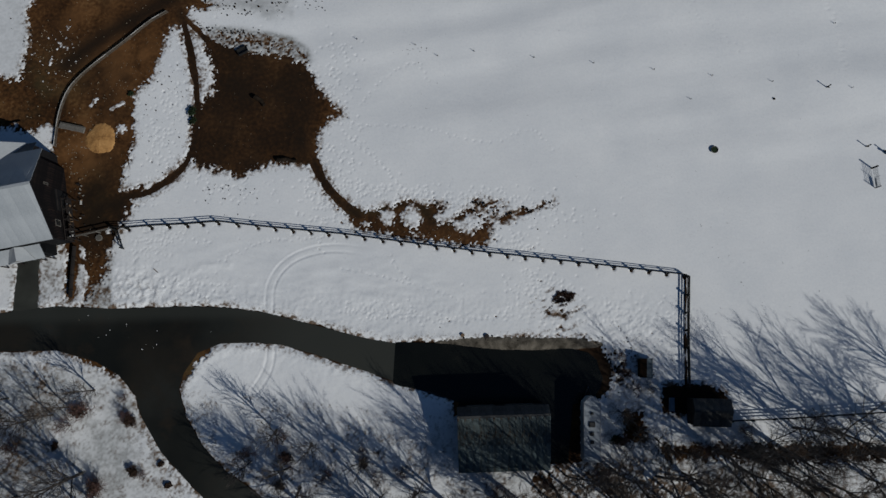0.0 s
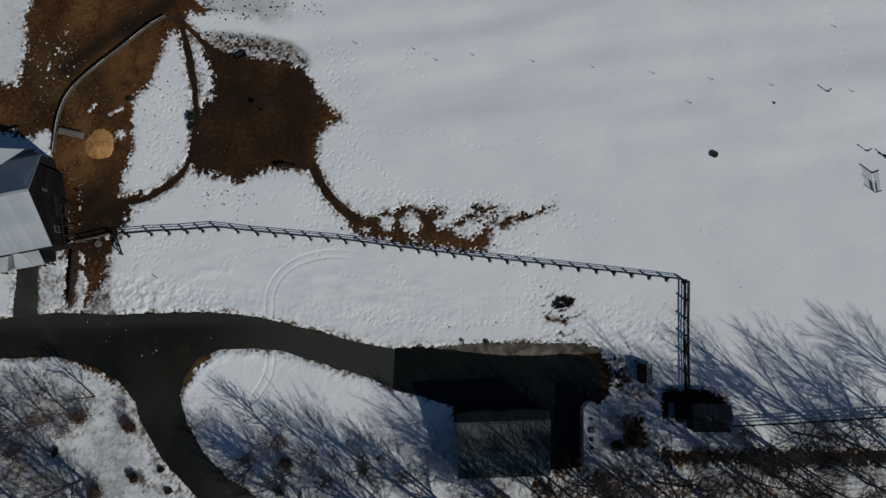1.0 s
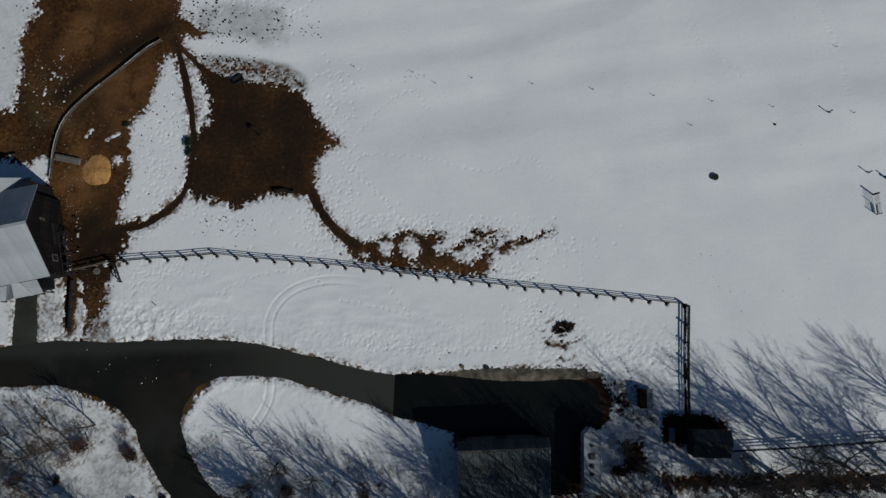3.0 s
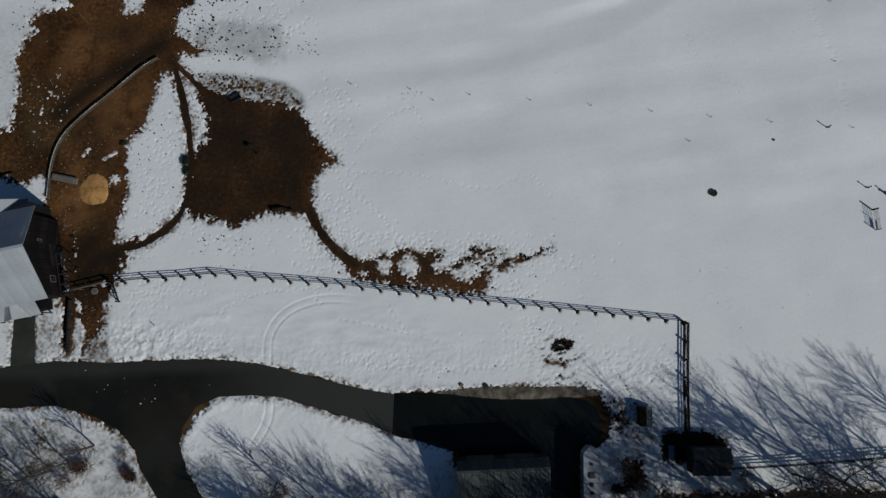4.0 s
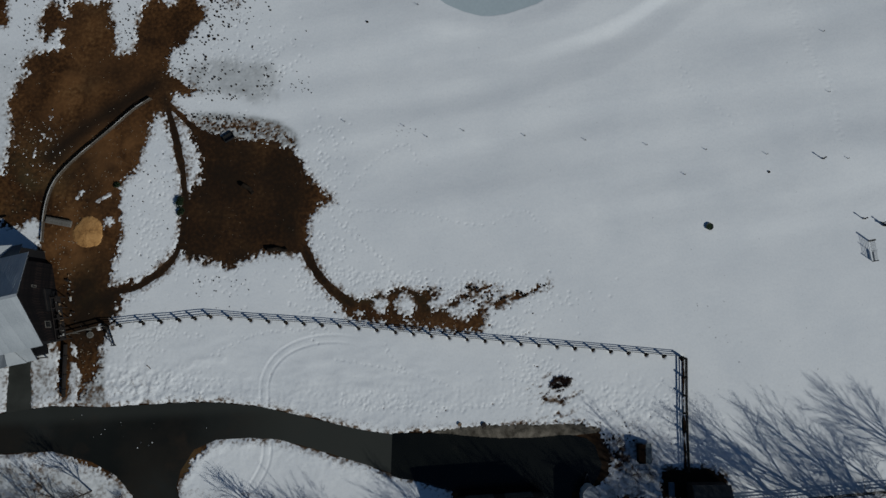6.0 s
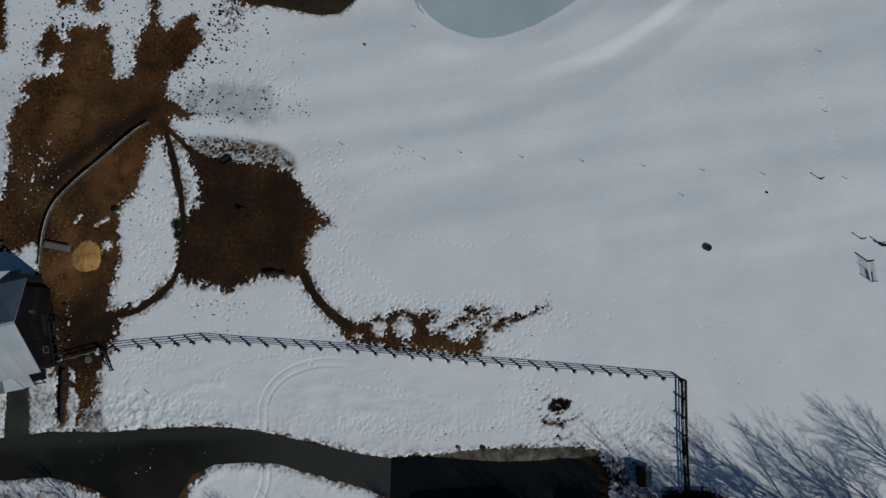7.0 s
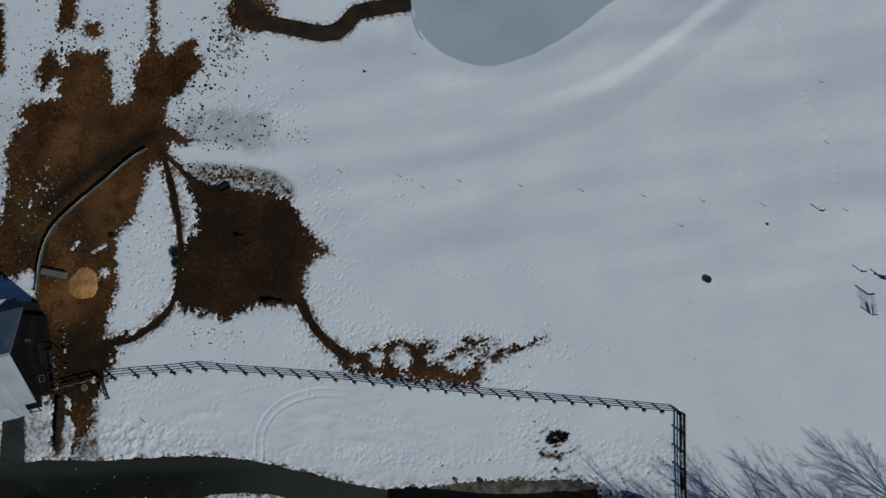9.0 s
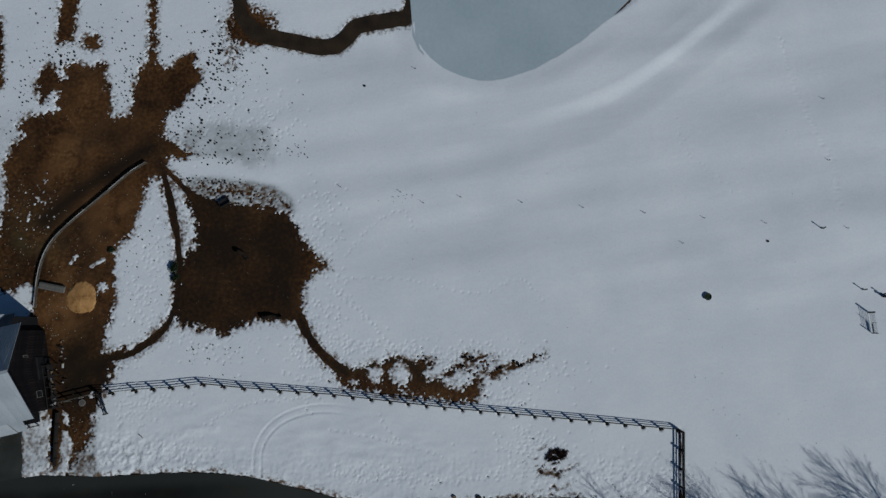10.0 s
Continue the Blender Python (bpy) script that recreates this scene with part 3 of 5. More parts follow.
GX, GY = axis(-66, 63, 0.5), axis(-46, 58, 0.5)
ground = sheet("ground", GX, GY, soil_height, M_SOIL)
gx, gy = np.meshgrid(GX, GY)
blotch = (0.5 + 1.1 * rough2(gx * 0.8 + gy * 0.6, gy * 0.8 - gx * 0.6, 2.4, 111, 3)).clip(0, 1)
ochre = 1.3 * np.exp(-(((gx + 51.5) / 2.6) ** 2 + ((gy - 4.8) / 3.6) ** 2)) + 0.9 * np.exp(-(((gx + 49.0) / 3.4) ** 2 + ((gy - 6.8) / 3.4) ** 2)) + 0.8 * np.exp(-(((gx + 47) / 6) ** 2 + ((gy - 17) / 5) ** 2)) + 0.65 * np.exp(-(((gx + 53) / 8) ** 2 + ((gy - 28) / 9) ** 2)) + 0.5 * np.exp(-(((gx + 43.5) / 1.5) ** 2 + ((gy - 36) / 6) ** 2))
ochre = ochre + 0.5 * np.exp(-(line_dist(gx, gy, [(-46.2, -22.7), (-43.0, -23.5), (-41.6, -24.4)]) / 1.1) ** 2) + 0.45 * np.exp(-(line_dist(gx, gy, [(-32.4, -23.6), (-31.6, -21.6), (-29.9, -20.2)]) / 1.1) ** 2)
ochre = ochre + 0.35 * np.exp(-(((gx + 3) / 9) ** 2 + ((gy + 1.0) / 1.2) ** 2)) + 0.2 * smooth((-26 - gy) / 4)
moss = 0.9 * np.exp(-(line_dist(gx, gy, [(-13.5, 0.6), (-8.1, 1.5), (-5.9, 2.5), (-3.9, 2.0), (-2.0, 0.6), (0.5, 0.3)]) / 0.7) ** 2) + 0.6 * np.exp(-(((gx + 58) / 6) ** 2 + ((gy - 14) / 5) ** 2)) + 0.5 * np.exp(-(((gx + 48) / 2.5) ** 2 + ((gy + 1) / 4) ** 2))
moss = moss + 0.8 * np.exp(-(np.minimum(np.hypot(gx + 43.6, gy + 23.4), np.hypot(gx + 31.3, gy + 21.6)) / 2.6) ** 4)
wet_and_shade = np.zeros(gx.shape)
for line in (TRAIL_TEAR, TRAIL_FEED):
    wet_and_shade = np.maximum(wet_and_shade, 0.85 * np.exp(-(line_dist(gx, gy, line) / 0.9) ** 2))
wet_and_shade = np.maximum(wet_and_shade, (0.66 + 0.4 * rough2(gx * 0.8 + gy * 0.6, gy * 0.8 - gx * 0.6, 4.0, 121, 3)).clip(0.25, 0.92) * smooth((-17.4 - gx) / 4) * np.exp(-((poly_dist(gx, gy, PADDOCK)).clip(0) / 1.0) ** 2))
wet_and_shade = np.maximum(wet_and_shade, (-0.02 + 0.8 * rough2(gx, gy, 5.0, 123, 3)).clip(0, 0.8) * np.exp(-((poly_dist(gx, gy, NORTH)).clip(0) / 1.0) ** 2))
# wet soil outside the yard fence, its colour also broadening the fence's shadow
wet_and_shade = np.maximum(wet_and_shade, 0.92 * np.exp(-(line_dist(gx, gy, [(-43.0, 28.2), (-51.3, 21.6), (-55.6, 17.0)]) / 1.7) ** 2))
wet_and_shade = np.maximum(wet_and_shade, 0.75 * np.exp(-(((gx + 42.5) / 2.6) ** 2 + ((gy - 28.3) / 2.6) ** 2)))
wet_and_shade = np.maximum(wet_and_shade, 0.6 * np.exp(-(((gx - 16) / 4) ** 2 + ((gy + 9.5) / 4) ** 2)))
wet_and_shade = np.maximum(wet_and_shade, 0.9 * np.exp(-((((gx - 22.5) / 5) ** 2 + ((gy + 18) / 5.5) ** 2) ** 2)))
wet_and_shade = np.maximum(wet_and_shade, 0.9 * np.exp(-(line_dist(gx, gy, [(32.4, -3.7), (32.6, -8.5), (32.85, -13.1), (33.25, -18.2)]) / 1.0) ** 2))
wet_and_shade = np.maximum(wet_and_shade, 1.25 * np.exp(-((((gx + 46.8) / 4.2) ** 2 + ((gy + 3.2) / 6.5) ** 2) ** 1.5)) * (0.75 + 0.5 * rough2(gx, gy, 2.0, 131, 2)))
wet_and_shade = np.maximum(wet_and_shade, (0.12 + 0.9 * rough2(gx, gy, 2.6, 133, 3)).clip(0, 0.8) * np.exp(-((((gx + 50) / 6) ** 2 + ((gy - 13) / 7) ** 2) ** 2)))
wet_and_shade = np.maximum(wet_and_shade, 0.5 * np.exp(-(((gx + 3) / 10) ** 2 + ((gy - 0.2) / 2.2) ** 2)))
wet_and_shade = np.maximum(wet_and_shade, 0.55 * smooth((-25 - gy) / 4))
# mud by the field shelter, blackened to deepen the shelter's shadow
wet_and_shade = np.maximum(wet_and_shade, 0.9 * np.exp(-((((gx - 34.2) / 5.2) ** 2 + ((gy + 19.8) / 2.8) ** 2) ** 2)))
wet_and_shade = np.maximum(wet_and_shade, 0.85 * np.exp(-(line_dist(gx, gy, [(31.5, -26.6), (47.1, -25.2), (75, -21.6)]) / 1.5) ** 2))
wet_and_shade = np.maximum(wet_and_shade, 0.75 * np.exp(-((poly_dist(gx, gy, ROADWAY).clip(0) / 0.8) ** 2)) * (1 - np.exp(-(np.minimum(np.hypot(gx + 43.6, gy + 23.4), np.hypot(gx + 31.3, gy + 21.6)) / 2.6) ** 4)))
wet_and_shade = np.maximum(wet_and_shade, 0.8 * np.exp(-(line_dist(gx, gy, [(-14, 1.2), (-8, 2), (-4, 2.2), (-2, 0)]) / 0.6) ** 2))
wet_and_shade = np.maximum(wet_and_shade, 0.85 * np.exp(-(line_dist(gx, gy, FIELD_FENCE) / 0.7) ** 2))
for key, field in (("ochre", ochre * blotch), ("moss", moss * blotch), ("wet_and_shade", wet_and_shade)):
    ground.data.attributes.new(key, "FLOAT", "POINT").data.foreach_set("value", field.clip(0, 0.95).astype(np.float32).ravel())
tagged(ground, "bare wet brown earth and trodden mud between the snow", "ground", kind="structure")


def hoof_prints():
    """Trodden places: round the paddock, along the feeding strip, and single tracks over the field."""
    rng = np.random.RandomState(7)
    out = []

    def cloud(n, cx, cy, sx, sy, r=0.14, d=0.08):
        for _ in range(int(n * 1.5)):
            out.append((cx + rng.normal() * sx, cy + rng.normal() * sy, r * rng.uniform(0.7, 1.3), d * rng.uniform(0.5, 1.2)))

    def line(pts, step, side, r=0.16, d=0.08):
        for k, v in enumerate(spline(pts, step)):
            out.append((v.x + rng.normal() * side + (0.12 if k % 2 else -0.12), v.y + rng.normal() * side, r * rng.uniform(0.8, 1.2), d * rng.uniform(0.6, 1.2)))

    cloud(170, 6, 3.0, 6.5, 1.6)
    cloud(110, -16.5, 6.5, 2.2, 3.6)
    cloud(120, -8, 3.6, 5.5, 0.8)
    cloud(90, -16.5, -0.3, 2.0, 2.0)
    cloud(40, -31, 1.6, 4.0, 1.2)
    cloud(60, 9, -1.6, 2.5, 0.9)
    cloud(70, -18, 19, 1.8, 3.2)
    cloud(120, -40.5, 10, 1.8, 6)
    cloud(110, -30, 33.5, 5, 3.0, 0.15, 0.06)
    cloud(34, -41, -8, 3.2, 1.4, 0.13, 0.05)
    line([(-42, -6.9), (-39.5, -6.4), (-36.8, -6.6)], 0.3, 0.15, 0.13, 0.07)
    line([(-41.5, -8.0), (-39, -7.6)], 0.3, 0.15, 0.13, 0.07)
    cloud(90, 14, -8.5, 3.5, 2.2, 0.13)
    cloud(160, 27, -11, 4.5, 2.0, 0.13)
    line([(-7.3, -5.2), (-5.9, -7.0), (-4.2, -8.6)], 0.4, 0.12, 0.13, 0.08)
    line([(-13.6, -7.5), (-8.8, -7.9), (-3.8, -8.6), (1.5, -9.6)], 0.45, 0.12, 0.12, 0.06)
    line([(-12.0, -12.9), (-4.0, -12.9), (3.0, -12.4), (9.5, -11.2)], 0.3, 0.4, 0.15, 0.08)
    line([(-30.0, -8.2), (-24.0, -5.0), (-17.0, -3.6)], 0.5, 0.2, 0.13, 0.06)
    cloud(60, -6, -12.6, 5.0, 0.6, 0.14, 0.09)
    cloud(45, 12.8, -6.9, 1.8, 0.9, 0.13, 0.09)
    cloud(40, -37.0, -5.2, 3.0, 0.8, 0.13, 0.08)
    cloud(50, -33.0, -12.4, 3.0, 1.0, 0.16, 0.07)
    line([(-15.3, 11.1), (-13.9, 9.8), (-10.8, 7.9), (-8.2, 5.6), (-6.6, 4.1)], 0.42, 0.07, 0.15, 0.08)
    line([(-16, 12.5), (-5, 13), (4, 12), (10, 14.5), (13, 12)], 0.6, 0.1, 0.13, 0.05)
    line([(-14, 15.5), (-11, 20), (-7, 22.5), (-5, 20)], 0.6, 0.12, 0.13, 0.06)
    line([(30.3, 38.8), (31.0, 35.9), (31.4, 34.8), (33.5, 32.9), (36.6, 30.6), (39.0, 28.9)], 0.85, 0.25, 0.12, 0.05)
    line([(44.5, 52), (46.5, 45), (49, 40), (52, 34), (53, 28)], 0.55, 0.12, 0.14, 0.08)
    return out


def snow_cover(xs, ys):
    gx, gy = np.meshgrid(xs, ys)
    c = bare(gx, gy)
    h = 0.10 * smooth(c / 0.65 + 0.15) - 0.04 - 0.12 * smooth(-c / 0.35)
    lump = rough2(gx, gy, 0.8, 61, 3)
    # ploughed banks along the ways
    rd = poly_dist(gx, gy, ROADWAY)
    bank = np.exp(-((rd - 0.9) / 0.9) ** 2) * (0.06 + 0.05 * lump.clip(-0.5))
    wide = np.exp(-((rd - 2.2) / 2.4) ** 2) * 0.03 * lump
    heap = np.exp(-(((gx + 41) / 5) ** 2 + ((gy + 12.5) / 2.4) ** 2)) * (0.06 + 0.20 * lump)
    drift = np.exp(-(((gx + 14) / 22) ** 2 + ((gy + 9) / 4) ** 2)) * 0.07 * rough2(gx * 0.45, gy, 1.1, 69, 2)
    side = np.exp(-(((gx - 24) / 9) ** 2 + ((gy + 11.5) / 2.0) ** 2)) * 0.10 * lump
    snowy = smooth(c / 0.6)
    h = h + snowy * (bank + wide + heap + side + drift)
    # wind-packed surface of the open field and small crust
    h = h + snowy * (0.008 * rough2(gx * 0.4, gy - 0.2 * gx, 0.9, 81, 2) + 0.0012 * noise2(gx, gy, 0.4, 83))
    crust = np.exp(-((gy + 12.0 - 0.06 * (gx + 10)) / 2.2) ** 2) * smooth((gx + 46) / 4) * smooth((30 - gx) / 6) + 0.9 * np.exp(-(((gx - 27) / 6) ** 2 + ((gy + 10) / 4) ** 2)) + 0.5 * np.exp(-(((gx + 38) / 6) ** 2 + ((gy + 6) / 3) ** 2))
    h = h + snowy * crust * 0.022 * noise2(gx, gy, 0.36, 87)
    # two old tractor ruts bent into a hook
    rut = line_dist(gx, gy, flat([(-22.4, -14.4), (-22.7, -12.2), (-22.7, -10.8), (-22.1, -9.0), (-20.7, -7.2), (-18.4, -5.8), (-15.2, -4.9), (-11.0, -4.9), (-7.0, -6.0)]))
    rut2 = line_dist(gx, gy, flat([(-21.6, -18.2), (-21.4, -20.8), (-21.9, -22.8), (-22.8, -24.6)]))
    for r in (rut, rut2):
        fade = snowy * smooth((-9.5 - gx) / 7)
        h = h - 0.055 * np.exp(-((r - 0.5) / 0.14) ** 2) * fade + 0.018 * np.exp(-((r - 0.75) / 0.14) ** 2) * fade
    berm = line_dist(gx, gy, flat([(-37.6, -13.6), (-35.9, -11.8), (-34.2, -10.3), (-31.2, -9.0), (-28.5, -8.6)]))
    h = h + 0.11 * np.exp(-(berm / 0.55) ** 2) * snowy * (0.6 + 0.6 * lump)
    scrape = line_dist(gx, gy, [(-16, -8.7), (-9, -10.0)])
    h = h - 0.018 * np.exp(-(scrape / 0.35) ** 2) * snowy
    for px, py, r, d in hoof_prints():
        i, j = int(np.searchsorted(xs, px)), int(np.searchsorted(ys, py))
        k = int(r * 3 / STEP) + 2
        if i - k < 0 or j - k < 0 or i + k >= len(xs) or j + k >= len(ys):
            continue
        sl = (slice(j - k, j + k + 1), slice(i - k, i + k + 1))
        q = np.hypot(gx[sl] - px, gy[sl] - py) / r
        d *= 1.3
        h[sl] += snowy[sl] * (d * 0.15 * np.exp(-((q - 1.4) / 0.45) ** 2) - d * np.exp(-q * q))
    # most prints are trodden down to packed snow, few to the soil
    packed = noise2(gx, gy, 1.3, 89) < 0.55
    h = np.where((c > 0.55) & packed, np.maximum(h, 0.016 + 0.12 * (h - 0.016)), h)
    # the snow has melted round the foot of each fence post
    for p in walk_line(FIELD_FENCE, 2.44):
        i, j = int(np.searchsorted(xs, p.x)), int(np.searchsorted(ys, p.y))
        sl = (slice(j - 4, j + 5), slice(i - 4, i + 5))
        q = np.hypot(gx[sl] - p.x - 0.05, gy[sl] - p.y + 0.12) / 0.26
        h[sl] -= 0.16 * np.exp(-q ** 4)
    # the pond and the sheltered ground under roofs
    pond = poly_dist(gx, gy, flat(POND + POND[:1])) + 0.18 * rough2(gx, gy, 2.5, 95, 3)
    h = np.where(pond < 0.4, -0.25 + (h + 0.25) * smooth((pond + 0.2) / 0.6), h)
    # dirt: muddy rims, splashed road sides, leaf litter with painted tree shade, and a grey slushy fan beside the
    # paddock
    grain = 0.5 + 0.75 * noise2(gx, gy, 0.28, 101) + 0.45 * rough2(gx, gy, 1.4, 103, 2)
    calm = bare(gx, gy, 0.3)
    mud = 0.95 * np.exp(-((calm + 0.1).clip(0) / 0.9) ** 2)
    mud = np.maximum(mud, 0.6 * np.exp(-((rd - 0.1).clip(0) / 0.7) ** 2) * (gx < 26))
    wood_floor = smooth((-25 - gy) / 6)
    mud = np.maximum(mud, wood_floor * np.where(gx > 14, 1.1, np.where(gx < -48, 0.5, 0.16)))
    mud = np.maximum(mud, 0.5 * np.exp(-(((gx - 26) / 5.5) ** 2 + ((gy + 16) / 3.5) ** 2)))
    mud = np.maximum(mud, 0.35 * np.exp(-(((gx + 42) / 7) ** 2 + ((gy + 13.5) / 2) ** 2)))
    mud = np.maximum(mud, 0.8 * np.exp(-((poly_dist(gx, gy, THAWED) + 0.3).clip(0) / 0.5) ** 2))
    for ex, ey, r in ((-32.0, -21.6, 1.5), (-43.8, -23.2, 1.9), (-40.6, -25.0, 1.2), (-33.2, -25.5, 1.0)):
        mud = np.maximum(mud, 1.0 * np.exp(-(((gx - ex) ** 2 + (gy - ey) ** 2) / r ** 2)))
    mud = np.maximum(mud, 0.75 * smooth((-45 - gx) / 4) * smooth((-22.5 - gy) / 2) * (0.6 + 0.9 * rough2(gx, gy, 1.8, 155, 3)))
    fan = 0.8 * np.exp(-((poly_dist(gx, gy, SLUSHY) + 0.9 + 1.1 * rough2(gx, gy, 1.6, 147, 3)).clip(0) / 1.1) ** 2) * (0.75 + 0.45 * rough2(gx, gy, 2.2, 151, 3))
    slush_and_shade = np.zeros(gx.shape)
    mud = np.maximum(mud, 0.55 * (poly_dist(gx, gy, STRIP) < 0.3))
    slush_and_shade = np.maximum(slush_and_shade, 0.3 * smooth((-57.5 - gx) / 4) * smooth((gy - 11) / 4) * smooth((34 - gy) / 6))
    slush_and_shade = np.maximum(slush_and_shade, 1.2 * np.exp(-((poly_dist(gx, gy, THAWED) + 0.1).clip(0) / 0.6) ** 2))
    mud = np.maximum(mud, 0.4 * np.exp(-((((gx - 27.5) / 6.5) ** 2 + ((gy + 22.5) / 4.5) ** 2) ** 2)))
    # woodland snow: grey dirt plus some of the trees' shade, put into the colour
    slush_and_shade = np.maximum(slush_and_shade, (0.7 * smooth((-31 - gx) / 3) + 0.35 * smooth((-46 - gx) / 4) + np.where(gx < 0, 0.3, 0.5) * smooth((gx + 34) / 3)) * smooth((-24.0 - gy + 1.5 * smooth((-38 - gx) / 4)) / 5) * (0.8 + 0.8 * rough2(gx, gy, 3.0, 141, 3)))
    slush_and_shade = np.maximum(slush_and_shade, 0.42 * np.exp(-((((gx - 26) / 5.2) ** 2 + ((gy + 19.0) / 5.8) ** 2) ** 2)) * (0.7 + 0.9 * rough2(gx, gy, 1.5, 143, 3)))
    slush_and_shade = np.maximum(slush_and_shade, 0.8 * np.exp(-(line_dist(gx, gy, [(-44.8, -9.6), (-44.9, -13.0), (-44.3, -16.2)]) / 0.6) ** 2))
    mud = np.maximum(mud, 0.6 * np.exp(-(line_dist(gx, gy, [(-44.8, -9.6), (-44.9, -13.0), (-44.3, -16.2)]) / 0.6) ** 2))
    slush_and_shade = np.maximum(slush_and_shade, 0.45 * np.exp(-((((gx + 52) / 5.5) ** 2 + ((gy + 13.0) / 5.0) ** 2) ** 2)) * (0.6 + 1.1 * rough2(gx, gy, 1.2, 145, 3)))
    mud = np.maximum(mud, 0.5 * np.exp(-((((gx + 52) / 6) ** 2 + ((gy + 13.0) / 5.0) ** 2) ** 2)))
    slop = np.exp(-(poly_dist(gx, gy, [(-47.0, -12.5), (-45.6, -12.8), (-44.9, -10.0), (-44.3, -12.3), (-43.8, -15.2), (-43.0, -16.3), (-46.8, -16.3)]).clip(0) / 0.35) ** 2)
    mud, slush_and_shade = np.maximum(mud, 0.75 * slop), np.maximum(slush_and_shade, 0.95 * slop)
    mud, slush_and_shade = (mud * grain).clip(0, 0.9), np.maximum((slush_and_shade * (0.6 + 0.6 * grain)).clip(0, 0.8), fan * (0.8 + 0.25 * grain).clip(0.6, 1.1))
    return terrain(gx, gy) + h, mud, slush_and_shade


STEP = 0.14
XS, YS = axis(-66, 62, STEP), axis(-44, 54, STEP)
# every second line is enough over the far field and under the trees
XS = np.concatenate([XS[XS < 45], XS[(XS >= 45) & (XS < 62)][::2], XS[XS >= 62]])
YS = np.concatenate([YS[YS < -44], YS[(YS >= -44) & (YS < -27)][::2], YS[YS >= -27]])
SNOW_Z, MUD, SLUSH_AND_SHADE = snow_cover(XS, YS)
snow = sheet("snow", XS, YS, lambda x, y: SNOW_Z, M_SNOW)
for key, field in (("mud", MUD), ("slush_and_shade", SLUSH_AND_SHADE)):
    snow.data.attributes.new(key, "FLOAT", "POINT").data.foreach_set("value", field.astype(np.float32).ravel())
tagged(snow, "old trodden winter snow with hoof prints, ruts and melted edges", "snow", kind="structure")


def ribbon(name, pts, half, z, mat, across=6):
    """A level way of even width along a smooth line, with a slight crown."""
    line = spline(pts, 0.6)
    verts, faces = [], []
    for i, p in enumerate(line):
        d = (line[min(i + 1, len(line) - 1)] - line[max(i - 1, 0)]).normalized()
        s = Vector((-d.y, d.x, 0))
        for k in range(across + 1):
            u = k / across * 2 - 1
            q = p + s * half * u
            verts.append((q.x, q.y, z + 0.03 * (1 - u * u)))
    w = across + 1
    for i in range(len(line) - 1):
        for k in range(across):
            a = i * w + k
            faces.append((a, a + 1, a + w + 1, a + w))
    me = from_arrays(name, verts, faces, mat, True)
    if me.polygons[0].normal.z < 0:
        me.flip_normals()
    return new(name, me)


def plate(name, pts, z, mat):
    bm = bmesh.new()
    f = bm.faces.new([bm.verts.new((x, y, z)) for x, y in pts])
    if f.normal.z < 0 or f.calc_area() and f.normal.z == 0:
        bm.normal_update()
    if f.normal.z < 0:
        f.normal_flip()
    bmesh.ops.triangulate(bm, faces=bm.faces[:])
    return part(name, bm, mat)


tagged(plate("road", ROADWAY, 0.02, M_ASPHALT), "ploughed grey asphalt farm lane, damp in places", "road", kind="structure")
tagged(ribbon("driveway", DRIVE, 1.9, -0.014, M_OLDASPHALT), "short asphalt driveway to the barn porch", "driveway", kind="structure")
tagged(plate("parking_pad", [(-5.3, -16.4), (2, -15.9), (10, -15.4), (18, -14.8), (20.2, -15.1), (21.3, -15.9), (21.7, -17.0), (22.3, -18.2), (22.0, -19.6), (21.2, -20.9), (19.6, -21.6), (18.6, -22), (18.6, -29.5), (4.2, -29.5), (3.8, -23.3), (0, -22.3), (-5.0, -22.0)], 0.052, M_BLACKTOP),
       "nearly black new asphalt pad in front of the shed", "pavement", kind="structure")


def mound(name, cx, cy, rx, ry, h, mat, seed, z=0.0, turn=0.0):
    """A low irregular heap with a ragged rim."""
    rings, seg = 14, 96
    verts, faces = [(0, 0, h)], []
    rng = np.random.RandomState(seed)
    ph = rng.uniform(0, 6.28, 6)
    for k in range(1, rings + 1):
        for s in range(seg):
            a = 2 * math.pi * s / seg
            r = k / rings * (1 + 0.05 * math.sin(3 * a + ph[0]) + 0.03 * math.sin(5 * a + ph[1]) + 0.012 * math.sin(9 * a + ph[2]) + (k / rings) ** 8 * (0.016 * math.sin(11 * a + ph[3]) + 0.014 * math.sin(19 * a + ph[4]) + 0.012 * math.sin(31 * a + ph[5]) + 0.012 * rng.normal()))
            zz = h * (1 - (k / rings) ** 2) + 0.05 * h * rng.normal() * (1 < k < rings) - (0.06 if k == rings else 0)
            verts.append((rx * r * math.cos(a), ry * r * math.sin(a), zz))
    for s in range(seg):
        faces.append((0, 1 + s, 1 + (s + 1) % seg))
        for k in range(rings - 1):
            a, b = 1 + k * seg + s, 1 + k * seg + (s + 1) % seg
            faces.append((a, a + seg, b + seg, b))
    ob = new(name, from_arrays(name, verts, faces, mat, True))
    ob.matrix_world = pose(cx, cy, z, 0, 0, turn)
    return ob


tagged(mound("sand_mound", -49.0, 6.8, 2.1, 2.2, 0.28, M_SAND, 3), "low round heap of orange sand on the muddy yard", "sand pile")
tagged(mound("compost_mound", 26.9, -24.3, 1.1, 1.6, 0.7, M_SOIL, 6), "dark brown compost mound between trailer and shelter", "compost")
tagged(mound("gravel_bank", 11.2, -14.85, 11.4, 1.0, 0.15, M_GRAVEL, 4, 0.0, 5.5), "strip of tan gravel and dead grass along the parking pad", "gravel", kind="structure")
